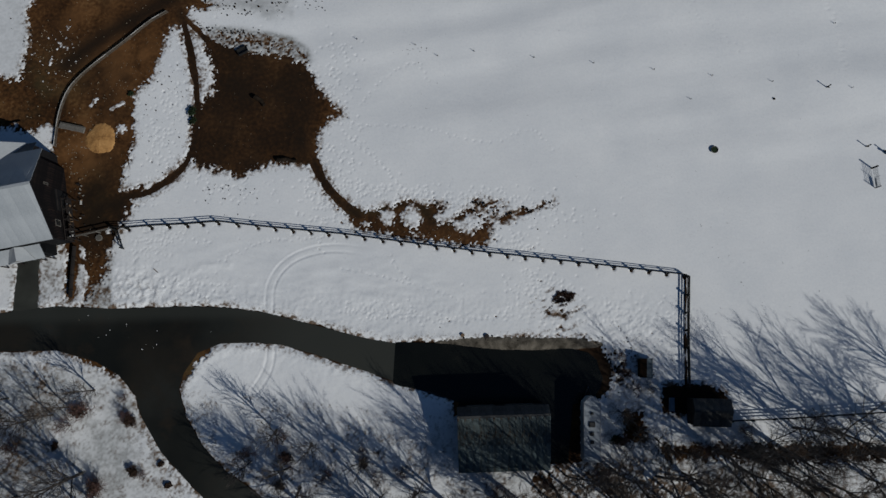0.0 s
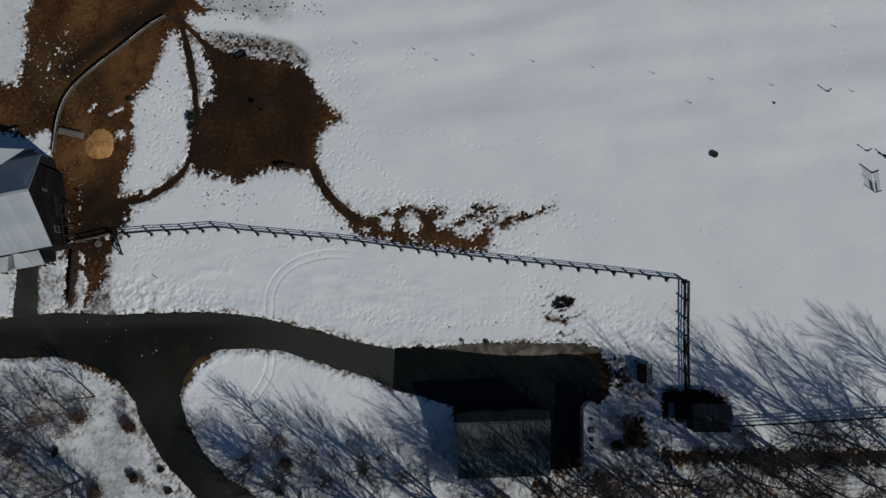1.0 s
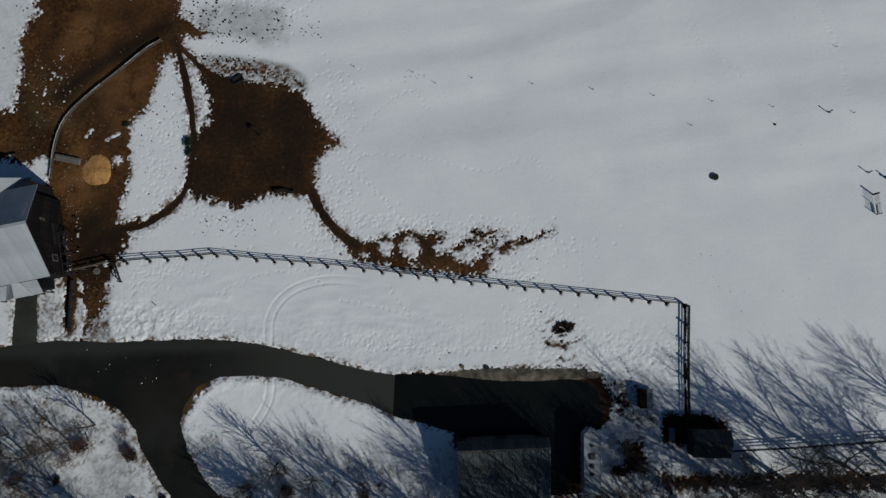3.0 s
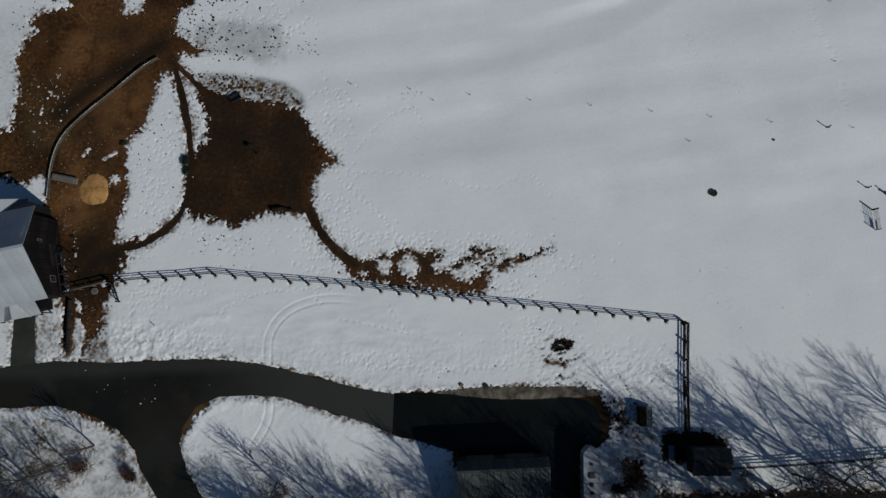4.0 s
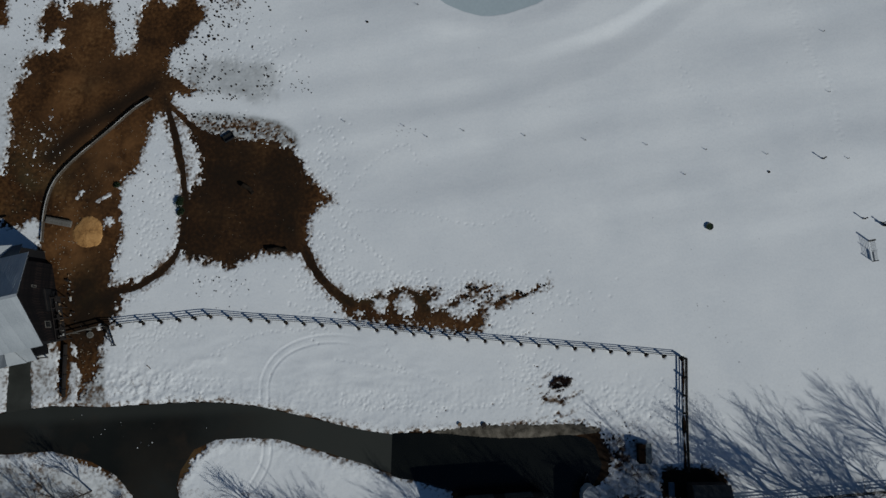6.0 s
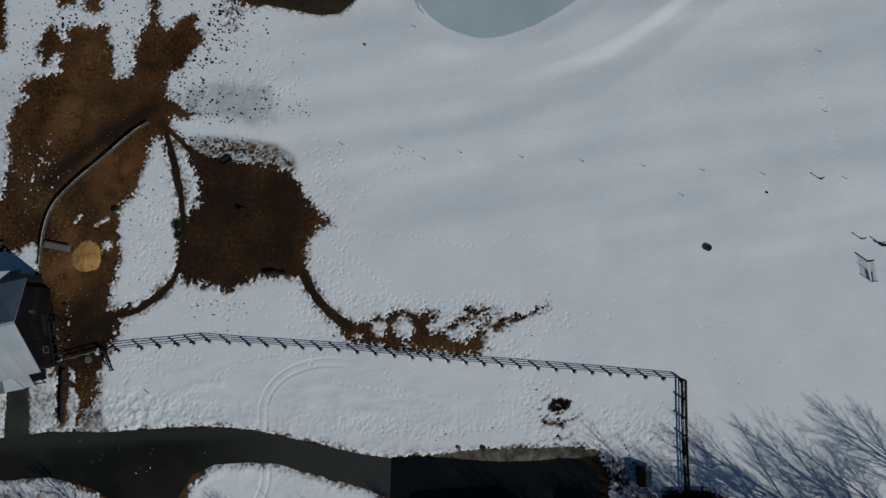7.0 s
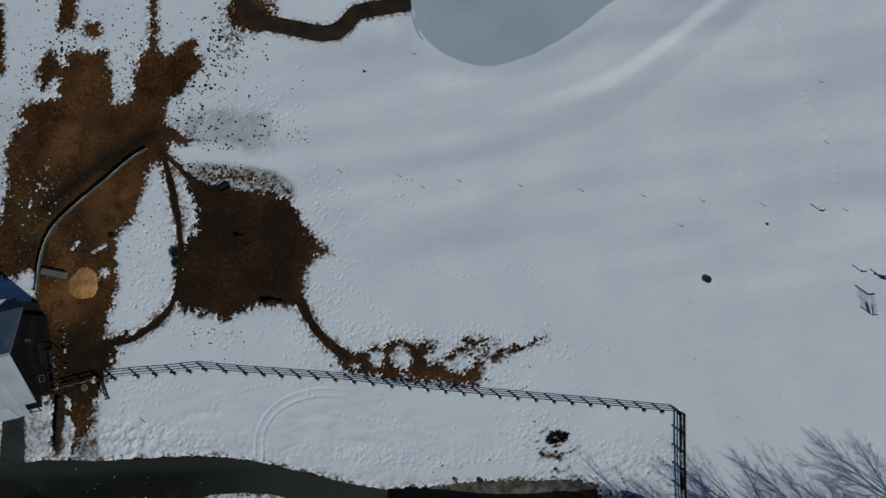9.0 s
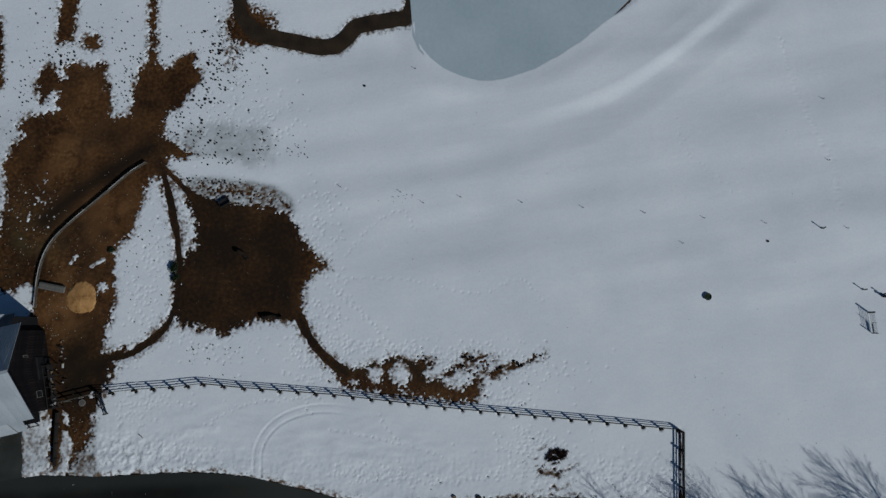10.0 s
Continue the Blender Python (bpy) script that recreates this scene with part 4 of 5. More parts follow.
pond = plate("pond", [(5 + (x - 5) * 1.06, 57 + (y - 57) * 1.06) for x, y in POND], 0.045, M_ICE)
tagged(pond, "frozen grey-blue farm pond ringed by snow", "pond", kind="structure")
tagged(ribbon("stream", STREAM_LINE, 1.2, -0.03, M_WATER, 4), "dark narrow stream winding between snowy banks", "stream", kind="structure")


# ---- buildings ----
def roof_slope(parent, name, x0, x1, ridge, eave, mat, panel=0.9, thick=0.05, label="", rib=0.035):
    """Sheets side by side from the ridge line to the eave line: (y, z) of each, in the building's space."""
    n = max(1, round((x1 - x0) / panel))
    w = (x1 - x0) / n
    (ya, za), (yb, zb) = ridge, eave
    length = math.hypot(yb - ya, zb - za)
    bm = bmesh.new()
    box(bm, (w - 0.012, length, thick))
    for rx in (-w / 2 + 0.05, -w / 6, w / 6):
        box(bm, (0.045, length, rib), Matrix.Translation((rx, 0, thick / 2 + rib / 2 - 0.003)))
    me = bpy.data.meshes.new(name)
    bm.to_mesh(me)
    bm.free()
    me.materials.append(mat)
    slope = Matrix.Translation((0, (ya + yb) / 2, (za + zb) / 2)) @ Matrix.Rotation(math.atan2(zb - za, yb - ya) + (math.pi if yb < ya else 0), 4, "X")
    for k in range(n):
        p = part(name, me, mat, parent)
        p.matrix_local = Matrix.Translation((x0 + (k + 0.5) * w, 0, 0.004 * (k % 2))) @ slope
    return n


def gable_wall(name, half, z_eave, z_ridge, ridge_y, thick, x, mat, parent, y0=None, y1=None):
    """An end wall in the plane x, with its gable."""
    y0 = -half if y0 is None else y0
    y1 = half if y1 is None else y1
    pts = [(y0, 0), (y1, 0), (y1, z_eave[1]), (ridge_y, z_ridge), (y0, z_eave[0])]
    bm = bmesh.new()
    f = bm.faces.new([bm.verts.new((x - thick / 2, y, z)) for y, z in pts])
    r = bmesh.ops.extrude_face_region(bm, geom=[f])
    bmesh.ops.translate(bm, verts=[g for g in r["geom"] if isinstance(g, bmesh.types.BMVert)], vec=(thick, 0, 0))
    bmesh.ops.recalc_face_normals(bm, faces=bm.faces[:])
    return part(name, bm, mat, parent)


def prism(outline, way):
    """A flat outline of corners pushed along a way, closed all round."""
    bm = bmesh.new()
    f = bm.faces.new([bm.verts.new(q) for q in outline])
    r = bmesh.ops.extrude_face_region(bm, geom=[f])
    bmesh.ops.translate(bm, verts=[g for g in r["geom"] if isinstance(g, bmesh.types.BMVert)], vec=way)
    bmesh.ops.recalc_face_normals(bm, faces=bm.faces[:])
    return bm


BARN_AT = pose(-49.85, -2.35, 0, 0, 0, 17.5)


def barn():
    """Tall gabled barn running west: a lower aisle and a cross gable on its north side, a porch on its south side."""
    b = thing("barn", BARN_AT, "tall dark board barn with a pale grey metal roof", "barn")
    L, half, ze, zr, wx = 24.0, 5.2, 6.96, 11.15, -1.9
    for x in (wx, -L + 0.4):
        gable_wall("end_wall", half, (ze, ze), zr - 0.12, 0, 0.18, x - 0.09, M_GABLE, b)
    for side in (-1, 1):
        box_part("side_wall", (L - 2.6, 0.18, ze - 0.05), Matrix.Translation((-L / 2 - 0.8, side * (half - 0.09), ze / 2)), M_TARWOOD, b)
    # upright boards and battens on the gable that faces the yard
    n = 30
    for k in range(n):
        y = -half + (k + 0.5) * 2 * half / n
        top = ze + (zr - ze) * (1 - abs(y) / half) - 0.3
        box_part("board", (0.03, 2 * half / n - 0.03, top), Matrix.Translation((wx + 0.017, y, top / 2)), M_GABLE, b)
        box_part("batten", (0.012, 0.05, top - 0.1), Matrix.Translation((wx + 0.036, y + half / n, top / 2 - 0.05)), M_GABLE, b)
    over = 0.75
    ye, z_over = half + over, ze - (zr - ze) / half * over
    xe = -0.8
    for side in (-1, 1):
        roof_slope(b, "roof_panel", -L, xe, (side * 0.05, zr), (side * ye, z_over), M_STEEL, 0.95, rib=0.014)
        part("hay_hood", prism([(xe, 0, zr - 0.02), (0, 0, zr - 0.02), (xe, side * ye, z_over - 0.02)], (0, side * 0.025, 0.04)), M_STEEL, b)
    beam((-L, 0, zr + 0.05), (0.02, 0, zr + 0.05), 0.36, 0.05, "ridge_cap", M_STEEL, b)
    for side in (-1, 1):
        beam((-0.03, 0, zr - 0.14), (xe - 0.03, side * ye, z_over - 0.14), 0.04, 0.2, "barge_board", M_TARWOOD, b)
    # lower aisle along the north side
    roof_slope(b, "aisle_roof_panel", -L + 0.3, -2.3, (ye - 0.1, z_over - 0.2), (ye + 1.6, z_over - 1.5), M_AISLE, 0.95, rib=0.014)
    box_part("aisle_wall", (L - 3.4, 0.14, z_over - 1.7), Matrix.Translation((-L / 2 - 1.1, ye + 1.25, (z_over - 1.7) / 2)), M_TARWOOD, b)
    part("aisle_end", prism([(-2.6, half, 0), (-2.6, ye + 1.25, 0), (-2.6, ye + 1.25, z_over - 1.45), (-2.6, half, z_over - 0.35)], (-0.12, 0, 0)), M_TARWOOD, b)
    # cross gable that rises from the aisle
    gx, gr, gz = -6.4, 2.8, z_over + 0.95
    for side in (-1, 1):
        lean = Vector((side * (gz - z_over + 1.5), 0, gr)).normalized() * 0.06
        part("cross_gable_roof", prism([(gx, ye + 1.75, gz), (gx + side * gr, ye + 1.75, z_over - 1.5), (gx + side * gr, ye + 1.4, z_over - 1.5), (gx, ye - 2.2, gz)], lean), M_STEEL, b)
    part("cross_gable_wall", prism([(gx - gr + 0.2, ye + 1.4, 0), (gx + gr - 0.2, ye + 1.4, 0), (gx + gr - 0.2, ye + 1.4, z_over - 1.45), (gx, ye + 1.4, gz - 0.1), (gx - gr + 0.2, ye + 1.4, z_over - 1.45)], (0, -0.12, 0)), M_TARWOOD, b)
    # doors, windows and ledger on the yard gable
    door = box_part("barn_door", (0.06, 3.0, 3.0), Matrix.Translation((wx + 0.09, 0.2, 1.5)), M_TARWOOD, b, 0.01)
    for z in (-1.2, 1.2):
        box_part("brace", (0.03, 2.9, 0.14), Matrix.Translation((0.045, 0, z)), M_DARKWOOD, door)
    for y, z, w, h in ((-3.05, 3.0, 0.75, 1.0), (1.9, 4.7, 0.2, 0.8)):
        win = box_part("window", (0.04, w, h), Matrix.Translation((wx + 0.06, y, z)), M_PANE, b, 0, "small dark window with a pale frame")
        for dy in (-w / 2 - 0.025, w / 2 + 0.025):
            box_part("frame", (0.06, 0.05, h + 0.10), Matrix.Translation((0.015, dy, 0)), M_PALEWOOD, win)
        for dz in (-h / 2 - 0.03, h / 2 + 0.03):
            box_part("frame", (0.06, w, 0.05), Matrix.Translation((0.015, 0, dz)), M_PALEWOOD, win)
    # porch with a small cross gable over its door
    py0, py1, z0, z1, px1 = -half - 0.3, -7.2, 3.75, 2.7, -4.1
    box_part("porch_wall", (17.0, 1.3, 2.5), Matrix.Translation((-12.6, -half - 0.68, 1.25)), M_TARWOOD, b, 0, "low lean-to porch")
    roof_slope(b, "porch_roof_panel", -22.0, px1, (py0, z0), (py1, z1), M_STEEL, 0.95, rib=0.014)
    for side in (-1, 1):
        part("dormer_roof", prism([(-7.0, py0 - 0.02, 4.25), (-7.0, py1 - 0.1, 4.05), (-7.0 + side * 1.75, py1 - 0.1, 2.85), (-7.0 + side * 0.8, py0 - 0.02, 3.8)], (0, 0, 0.06)), M_STEEL, b)
    part("dormer_face", prism([(-8.6, py1 + 0.1, 2.7), (-5.4, py1 + 0.1, 2.7), (-7.0, py1 + 0.1, 4.0)], (0, 0.06, 0)), M_CAP, b)
    for x in (-21.5, -16.0, -10.6, -8.5, -5.5, -4.35):
        box_part("porch_post", (0.14, 0.14, z1), Matrix.Translation((x, py1 + 0.25, z1 / 2)), M_DARKWOOD, b)
    return b


def shed():
    """Long shed with a short north and a long south roof slope."""
    turn = 8.0
    s = thing("shed", pose(9.3, -23.9, 0, 0, 0, turn), "long shed with a stained grey metal roof among the trees", "shed")
    w = 5.75
    zr, zn, zs, yn, ys = 4.8, 3.9, 2.5, 1.15, -7.0
    for x in (-w + 0.25, w - 0.25):
        gable_wall("end_wall", 0, (zs - 0.1, zn - 0.1), zr - 0.12, 0, 0.14, x, M_DARKWOOD, s, ys + 0.3, yn - 0.25)
    box_part("north_wall", (2 * w - 0.6, 0.14, zn - 0.1), Matrix.Translation((0, yn - 0.3, zn / 2 - 0.05)), M_DARKWOOD, s)
    box_part("south_wall", (2 * w - 0.6, 0.14, zs - 0.1), Matrix.Translation((0, ys + 0.35, zs / 2 - 0.05)), M_DARKWOOD, s)
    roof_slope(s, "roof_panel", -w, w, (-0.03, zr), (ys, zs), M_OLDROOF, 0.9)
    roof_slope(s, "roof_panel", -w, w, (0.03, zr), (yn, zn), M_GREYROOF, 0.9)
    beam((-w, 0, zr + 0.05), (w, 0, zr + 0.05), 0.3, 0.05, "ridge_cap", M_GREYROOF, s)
    for k in range(2):
        box_part("garage_door", (3.6, 0.06, 2.6), Matrix.Translation((-2.6 + 5.0 * k, yn - 0.2, 1.3)), M_GREYROOF, s, 0.01)
    return s


def trailer():
    """Enclosed trailer with a pointed nose and roof vents."""
    t = thing("cargo_trailer", pose(20.75, -24.7, 0, 0, 0, 4.5), "dull white enclosed trailer with a pointed nose, parked", "trailer")
    hw, l0, l1, z0, z1 = 1.03, -3.8, 3.4, 0.55, 2.65
    pts = [(-hw, l0), (hw, l0), (hw, l1), (0.35, l1 + 0.75), (-0.35, l1 + 0.75), (-hw, l1)]
    bm = bmesh.new()
    f = bm.faces.new([bm.verts.new((x, y, z0)) for x, y in pts])
    r = bmesh.ops.extrude_face_region(bm, geom=[f])
    bmesh.ops.translate(bm, verts=[g for g in r["geom"] if isinstance(g, bmesh.types.BMVert)], vec=(0, 0, z1 - z0))
    bmesh.ops.recalc_face_normals(bm, faces=bm.faces[:])
    bmesh.ops.bevel(bm, geom=bm.edges[:], offset=0.06, segments=2, affect="EDGES")
    part("body", bm, M_WHITE, t)
    for a, b in zip(pts, pts[1:] + pts[:1]):
        beam((*a, z1 + 0.01), (*b, z1 + 0.01), 0.09, 0.06, "roof_trim", M_GALV, t, 0.01)
    for y, w in ((2.1, 0.35), (0.75, 0.75), (-0.4, 0.5), (-1.4, 0.45)):
        v = box_part("roof_vent", (w, w * 0.9, 0.16), Matrix.Translation((-0.05, y, z1 + 0.08)), M_BLACK, t, 0.03, "black plastic roof vent")
        box_part("lid", (w * 0.7, w * 0.6, 0.05), Matrix.Translation((0, 0, 0.1)), M_RUBBER, v, 0.01)
    for y in (-0.9, -0.1):
        for s in (-1, 1):
            wheel = part("wheel", cyl(bmesh.new(), 0.36, 0.36, 0.2, Matrix.Rotation(math.pi / 2, 4, "Y") @ Matrix.Translation((0, 0, -0.1)), 20), M_RUBBER, t)
            wheel.matrix_local = Matrix.Translation((s * (hw - 0.12), y, 0.36))
            part("rim", cyl(bmesh.new(), 0.2, 0.2, 0.22, Matrix.Rotation(math.pi / 2, 4, "Y") @ Matrix.Translation((0, 0, -0.11)), 16), M_GALV, wheel)
    beam((-0.5, l1 + 0.5, 0.5), (0, l1 + 1.9, 0.5), 0.08, 0.1, "drawbar", M_BLACK, t)
    beam((0.5, l1 + 0.5, 0.5), (0, l1 + 1.9, 0.5), 0.08, 0.1, "drawbar", M_BLACK, t)
    beam((0, l1 + 1.75, 0.02), (0, l1 + 1.75, 0.62), 0.07, 0.07, "jack", M_GALV, t)
    return t


def hut():
    """Small field shelter at the fence's end, its north slope short."""
    h = thing("field_shelter", pose(35.8, -20.7, 0, 0, 0, 5), "small dark board field shelter with a grey metal roof", "shelter")
    w, yn, ys, zn, zs, zr = 2.45, 1.5, -2.0, 2.35, 2.05, 2.95
    for x in (-w + 0.15, w - 0.15):
        gable_wall("end_wall", 0, (zs, zn), zr - 0.08, 0, 0.1, x, M_DARKWOOD, h, ys + 0.15, yn - 0.15)
    box_part("back_wall", (2 * w - 0.3, 0.1, zn), Matrix.Translation((0, yn - 0.2, zn / 2)), M_DARKWOOD, h)
    box_part("front_wall", (2 * w - 0.3, 0.1, zs), Matrix.Translation((0, ys + 0.2, zs / 2)), M_DARKWOOD, h)
    roof_slope(h, "roof_panel", -w, w, (-0.02, zr), (ys, zs), M_GREYROOF, 0.85)
    roof_slope(h, "roof_panel", -w, w, (0.02, zr), (yn, zn), M_GREYROOF, 0.85)
    beam((-w, 0, zr + 0.04), (w, 0, zr + 0.04), 0.25, 0.04, "ridge_cap", M_GREYROOF, h)
    box_part("shelter_door", (0.05, 1.1, 1.5), Matrix.Translation((-w + 0.08, -0.9, 0.75)), M_DARKWOOD, h, 0.01)
    t = thing("water_trough", pose(31.4, -20.6, 0, 0, 0, 4), "blue-grey plastic trough in the shelter's shade", "trough")
    for sx in (-1, 1):
        box_part("side", (0.05, 1.7, 0.4), Matrix.Translation((sx * 0.3, 0, 0.2)), M_BLUEGREY, t, 0.01)
        box_part("end", (0.6, 0.05, 0.4), Matrix.Translation((0, sx * 0.83, 0.2)), M_BLUEGREY, t, 0.01)
    box_part("bottom", (0.58, 1.64, 0.05), Matrix.Translation((0, 0, 0.2)), M_BLUEGREY, t)
    return h


def coop():
    c = thing("hen_coop", pose(27.1, -16.3, 0, 0, 0, 4), "small rust-brown board coop with a blue-grey lid", "coop")
    box_part("body", (0.8, 2.3, 1.1), Matrix.Translation((0, 0, 0.65)), M_RUST, c, 0.02)
    for sx in (-0.3, 0.3):
        for sy in (-1.0, 1.0):
            box_part("leg", (0.08, 0.08, 0.3), Matrix.Translation((sx, sy, 0.1)), M_DARKWOOD, c)
    lid = box_part("lid", (1.3, 2.5, 0.06), Matrix.Translation((0.95, 0, 0.75)) @ Matrix.Rotation(radians(35), 4, "Y"), M_LID, c, 0.01, "blue-grey sloping lid")
    box_part("roof", (0.95, 2.45, 0.05), Matrix.Translation((0, 0, 1.23)), M_RUST, c, 0.01)
    return c


barn(), shed(), trailer(), hut(), coop()


# ---- fences ----
def rail_fence(name, pts, step, heights, mat, label, post_r=0.09, post_h=1.35, rail=(0.05, 0.14), corner_heavy=False):
    f = thing(name, Matrix(), label, "fence")
    rng = random.Random(len(pts))
    posts = walk_line(pts, step)
    bm = cyl(bmesh.new(), post_r * 1.1, post_r, post_h + 0.3, Matrix.Translation((0, 0, -0.3)), 8)
    me = bpy.data.meshes.new("post")
    bm.to_mesh(me)
    bm.free()
    me.materials.append(mat)
    for p in posts:
        ob = part("post", me, mat, f)
        ob.matrix_local = Matrix.Translation(p) @ Euler((rng.gauss(0, 0.02), rng.gauss(0, 0.02), rng.random() * 6)).to_matrix().to_4x4()
    for a, b in zip(posts, posts[1:]):
        d = (b - a).normalized()
        s = Vector((-d.y, d.x, 0)) * (post_r + rail[0] / 2)
        for h in heights:
            q, r = rng.gauss(0, 0.015), rng.gauss(0, 0.015)
            beam(a + s - d * 0.05 + Vector((0, 0, h + q)), b + s + d * 0.05 + Vector((0, 0, h + r)), rail[0], rail[1], "rail", mat, f)
    return f


rail_fence("rail_fence", FIELD_FENCE, 2.44, (0.32, 0.64, 0.94), M_FENCEWOOD, "long dark-stained three-rail wooden fence across the snow", 0.13, 1.02, (0.06, 0.075))
rail_fence("corner_board_fence", [(32.4, -3.7), (32.6, -8.5), (32.85, -13.1), (33.25, -18.2)], 2.35, (0.28, 0.6, 0.92), M_FENCEWOOD, "dark three-board fence running down to the field shelter", 0.15, 1.0, (0.06, 0.17))
rail_fence("barn_rail_fence", [(-50.2, -7.4), (-44.9, -5.6)], 2.2, (0.5, 1.0), M_PALEWOOD, "short weathered rail fence between barn and field fence", 0.07, 1.2)
rail_fence("wood_edge_fence", [(39.0, -21.9), (47.0, -20.7), (59.3, -18.6), (72, -16.8)], 2.6, (0.45, 0.85, 1.25), M_FENCEWOOD, "dark three-rail fence along the edge of the trees", 0.08, 1.35)
rail_fence("gate_wing", [(-44.3, -5.7), (-43.1, -8.0)], 1.3, (0.4, 0.8, 1.2), M_FENCEWOOD, "short dark wing of rails at the field gate", 0.08, 1.3)


def board_fence(name, pts, label, h=0.5, w=0.15):
    f = thing(name, Matrix(), label, "fence")
    rng = random.Random(5)
    line = walk_line([(v.x, v.y) for v in spline(pts, 2.4)], 2.4)
    me = bpy.data.meshes.new("board")
    bm = box(bmesh.new(), (1, 0.03, 0.155))
    bm.to_mesh(me)
    bm.free()
    me.materials.append(M_FENCEBOARD)
    for p in line:
        box_part("post", (0.14, 0.14, h + 0.1), Matrix.Translation(p + Vector((0, 0, h / 2))), M_FENCEBOARD, f, 0.01)
    for a, b in zip(line, line[1:]):
        d = b - a
        for k in range(3):
            m = Matrix.Translation((a + b) / 2 + Vector((0, 0, 0.08 + k * 0.17 + rng.gauss(0, 0.01)))) @ d.to_track_quat("X", "Z").to_matrix().to_4x4()
            ob = part("board", me, M_FENCEBOARD, f)
            ob.matrix_local = m @ Matrix.Diagonal((d.length + 0.02, 1, 1, 1))
        beam(a + Vector((0, 0, h + 0.06)), b + Vector((0, 0, h + 0.06)), 0.075, 0.035, "cap_board", M_CAP, f)
    return f


board_fence("board_fence", YARD_FENCE,
            "curved silvered board fence with a flat cap round the yard")


def edging(name, pts, label):
    """A low wall of stacked sleepers with upright stakes."""
    f = thing(name, Matrix(), label, "retaining wall")
    line = walk_line(pts, 2.4)
    for a, b in zip(line, line[1:]):
        for k in range(3):
            beam(a + Vector((0, 0, 0.11 + 0.215 * k)), b + Vector((0, 0, 0.11 + 0.215 * k)), 0.22 - 0.02 * k, 0.2, "sleeper", M_DARKWOOD, f, 0.015)
        m = a.lerp(b, 0.5)
        box_part("stake", (0.1, 0.1, 0.8), Matrix.Translation(m + Vector((0.17, 0.0, 0.35))), M_DARKWOOD, f, 0.01)
    return f


edging("sleeper_wall", [(-49.6, -8.4), (-49.3, -11.4), (-48.85, -15.2)], "low dark wall of stacked timber sleepers beside the driveway")


# ---- trees ----
def tubes(segs, sides):
    """Tapered tubes for (a, b, ra, rb) as arrays of verts and faces."""
    V, F = [], []
    for a, b, ra, rb in segs:
        d = (b - a)
        if d.length < 1e-5:
            continue
        q = d.to_track_quat("Z", "X").to_matrix()
        base = len(V)
        for p, r in ((a, ra), (b, rb)):
            for k in range(sides):
                t = 2 * math.pi * k / sides
                V.append(p + q @ Vector((r * math.cos(t), r * math.sin(t), 0)))
        if rb == 0:
            del V[base + sides + 1:]
            V[-1] = b
        for k in range(sides):
            n = (k + 1) % sides
            F.append((base + k, base + n, base + sides + n, base + sides + k) if rb else (base + k, base + n, base + sides))
    return V, F


def grow_tree(seed, height, radius, stems=1, first=0.28, spread=0.5, depth=5, density=1.0, finest=0.017, tips=4):
    """A bare broad-leaved tree: rising limbs fork and thin out to twigs. Gives named meshes."""
    rng = random.Random(seed)
    trunk, limb_sets, twigs = [], [], []

    def shoot(p, d, length, r, level, own):
        n = 4 if level < 2 else 3 if level < 3 else 2 if level < depth else 1
        pts, dirs = [p.copy()], []
        end_r = r * 0.5 if level < depth else 0.0
        for k in range(n):
            wob = 0.05 + 0.035 * level
            d = (d + Vector((rng.gauss(0, wob), rng.gauss(0, wob), rng.gauss(0, wob * 0.6) + 0.07))).normalized()
            p = p + d * (length / n)
            pts.append(p.copy())
            dirs.append(d.copy())
        for k in range(n):
            ra, rb = r + (end_r - r) * k / n, r + (end_r - r) * (k + 1) / n
            (own if level <= 2 else twigs).append((pts[k], pts[k + 1], ra, rb))
        if level >= depth:
            return
        count = max(2, round((7, 6, 5, tips, 3)[level] * density + rng.random() - 0.5))
        base = first if level == 0 else 0.2
        spin = rng.random() * 6.28
        for c in range(count):
            u = min(base + (1 - base) * (c + rng.random() * 0.7) / count, 0.999)
            k = int(u * n)
            q = pts[k].lerp(pts[k + 1], u * n - k)
            spin += 2.4 + rng.gauss(0, 0.4)
            ref = Vector((1, 0, 0)) if abs(dirs[k].z) > 0.8 else Vector((0, 0, 1))
            a = dirs[k].cross(ref).normalized()
            b = dirs[k].cross(a)
            side = a * math.cos(spin) + b * math.sin(spin)
            nd = (dirs[k] + side * spread * rng.uniform(0.8, 1.5) * (1.25 if level == 0 else 1.0)).normalized()
            mine = []
            if level == 0:
                limb_sets.append(mine)
            shoot(q, nd, length * rng.uniform(0.45, 0.7) * (1.15 - 0.4 * u), max((r + (end_r - r) * u) * rng.uniform(0.48, 0.72), finest) if level + 1 < depth else finest * rng.uniform(0.8, 1.2), level + 1, mine if level == 0 else own)
        shoot(p, dirs[-1], length * 0.5, end_r, level + 1, own)

    for k in range(stems):
        a = rng.random() * 6.28
        lean = 0.05 if stems == 1 else 0.45
        own = trunk if stems == 1 else []
        if stems > 1:
            limb_sets.append(own)
        shoot(Vector((0.12 * math.cos(a) * (stems > 1), 0.12 * math.sin(a) * (stems > 1), -0.15)), Vector((lean * math.cos(a), lean * math.sin(a), 1)).normalized(),
              height * (0.6 if stems == 1 else 0.5), radius, 0, own)
    out = [("trunk", from_arrays("trunk", *tubes(trunk, 8), M_BARK, True))] if trunk else []
    out += [("limb" if stems == 1 else "stem", from_arrays("limb", *tubes(m, 5 if stems == 1 else 3), M_BARK if stems == 1 else M_TWIG, True)) for m in limb_sets if m]
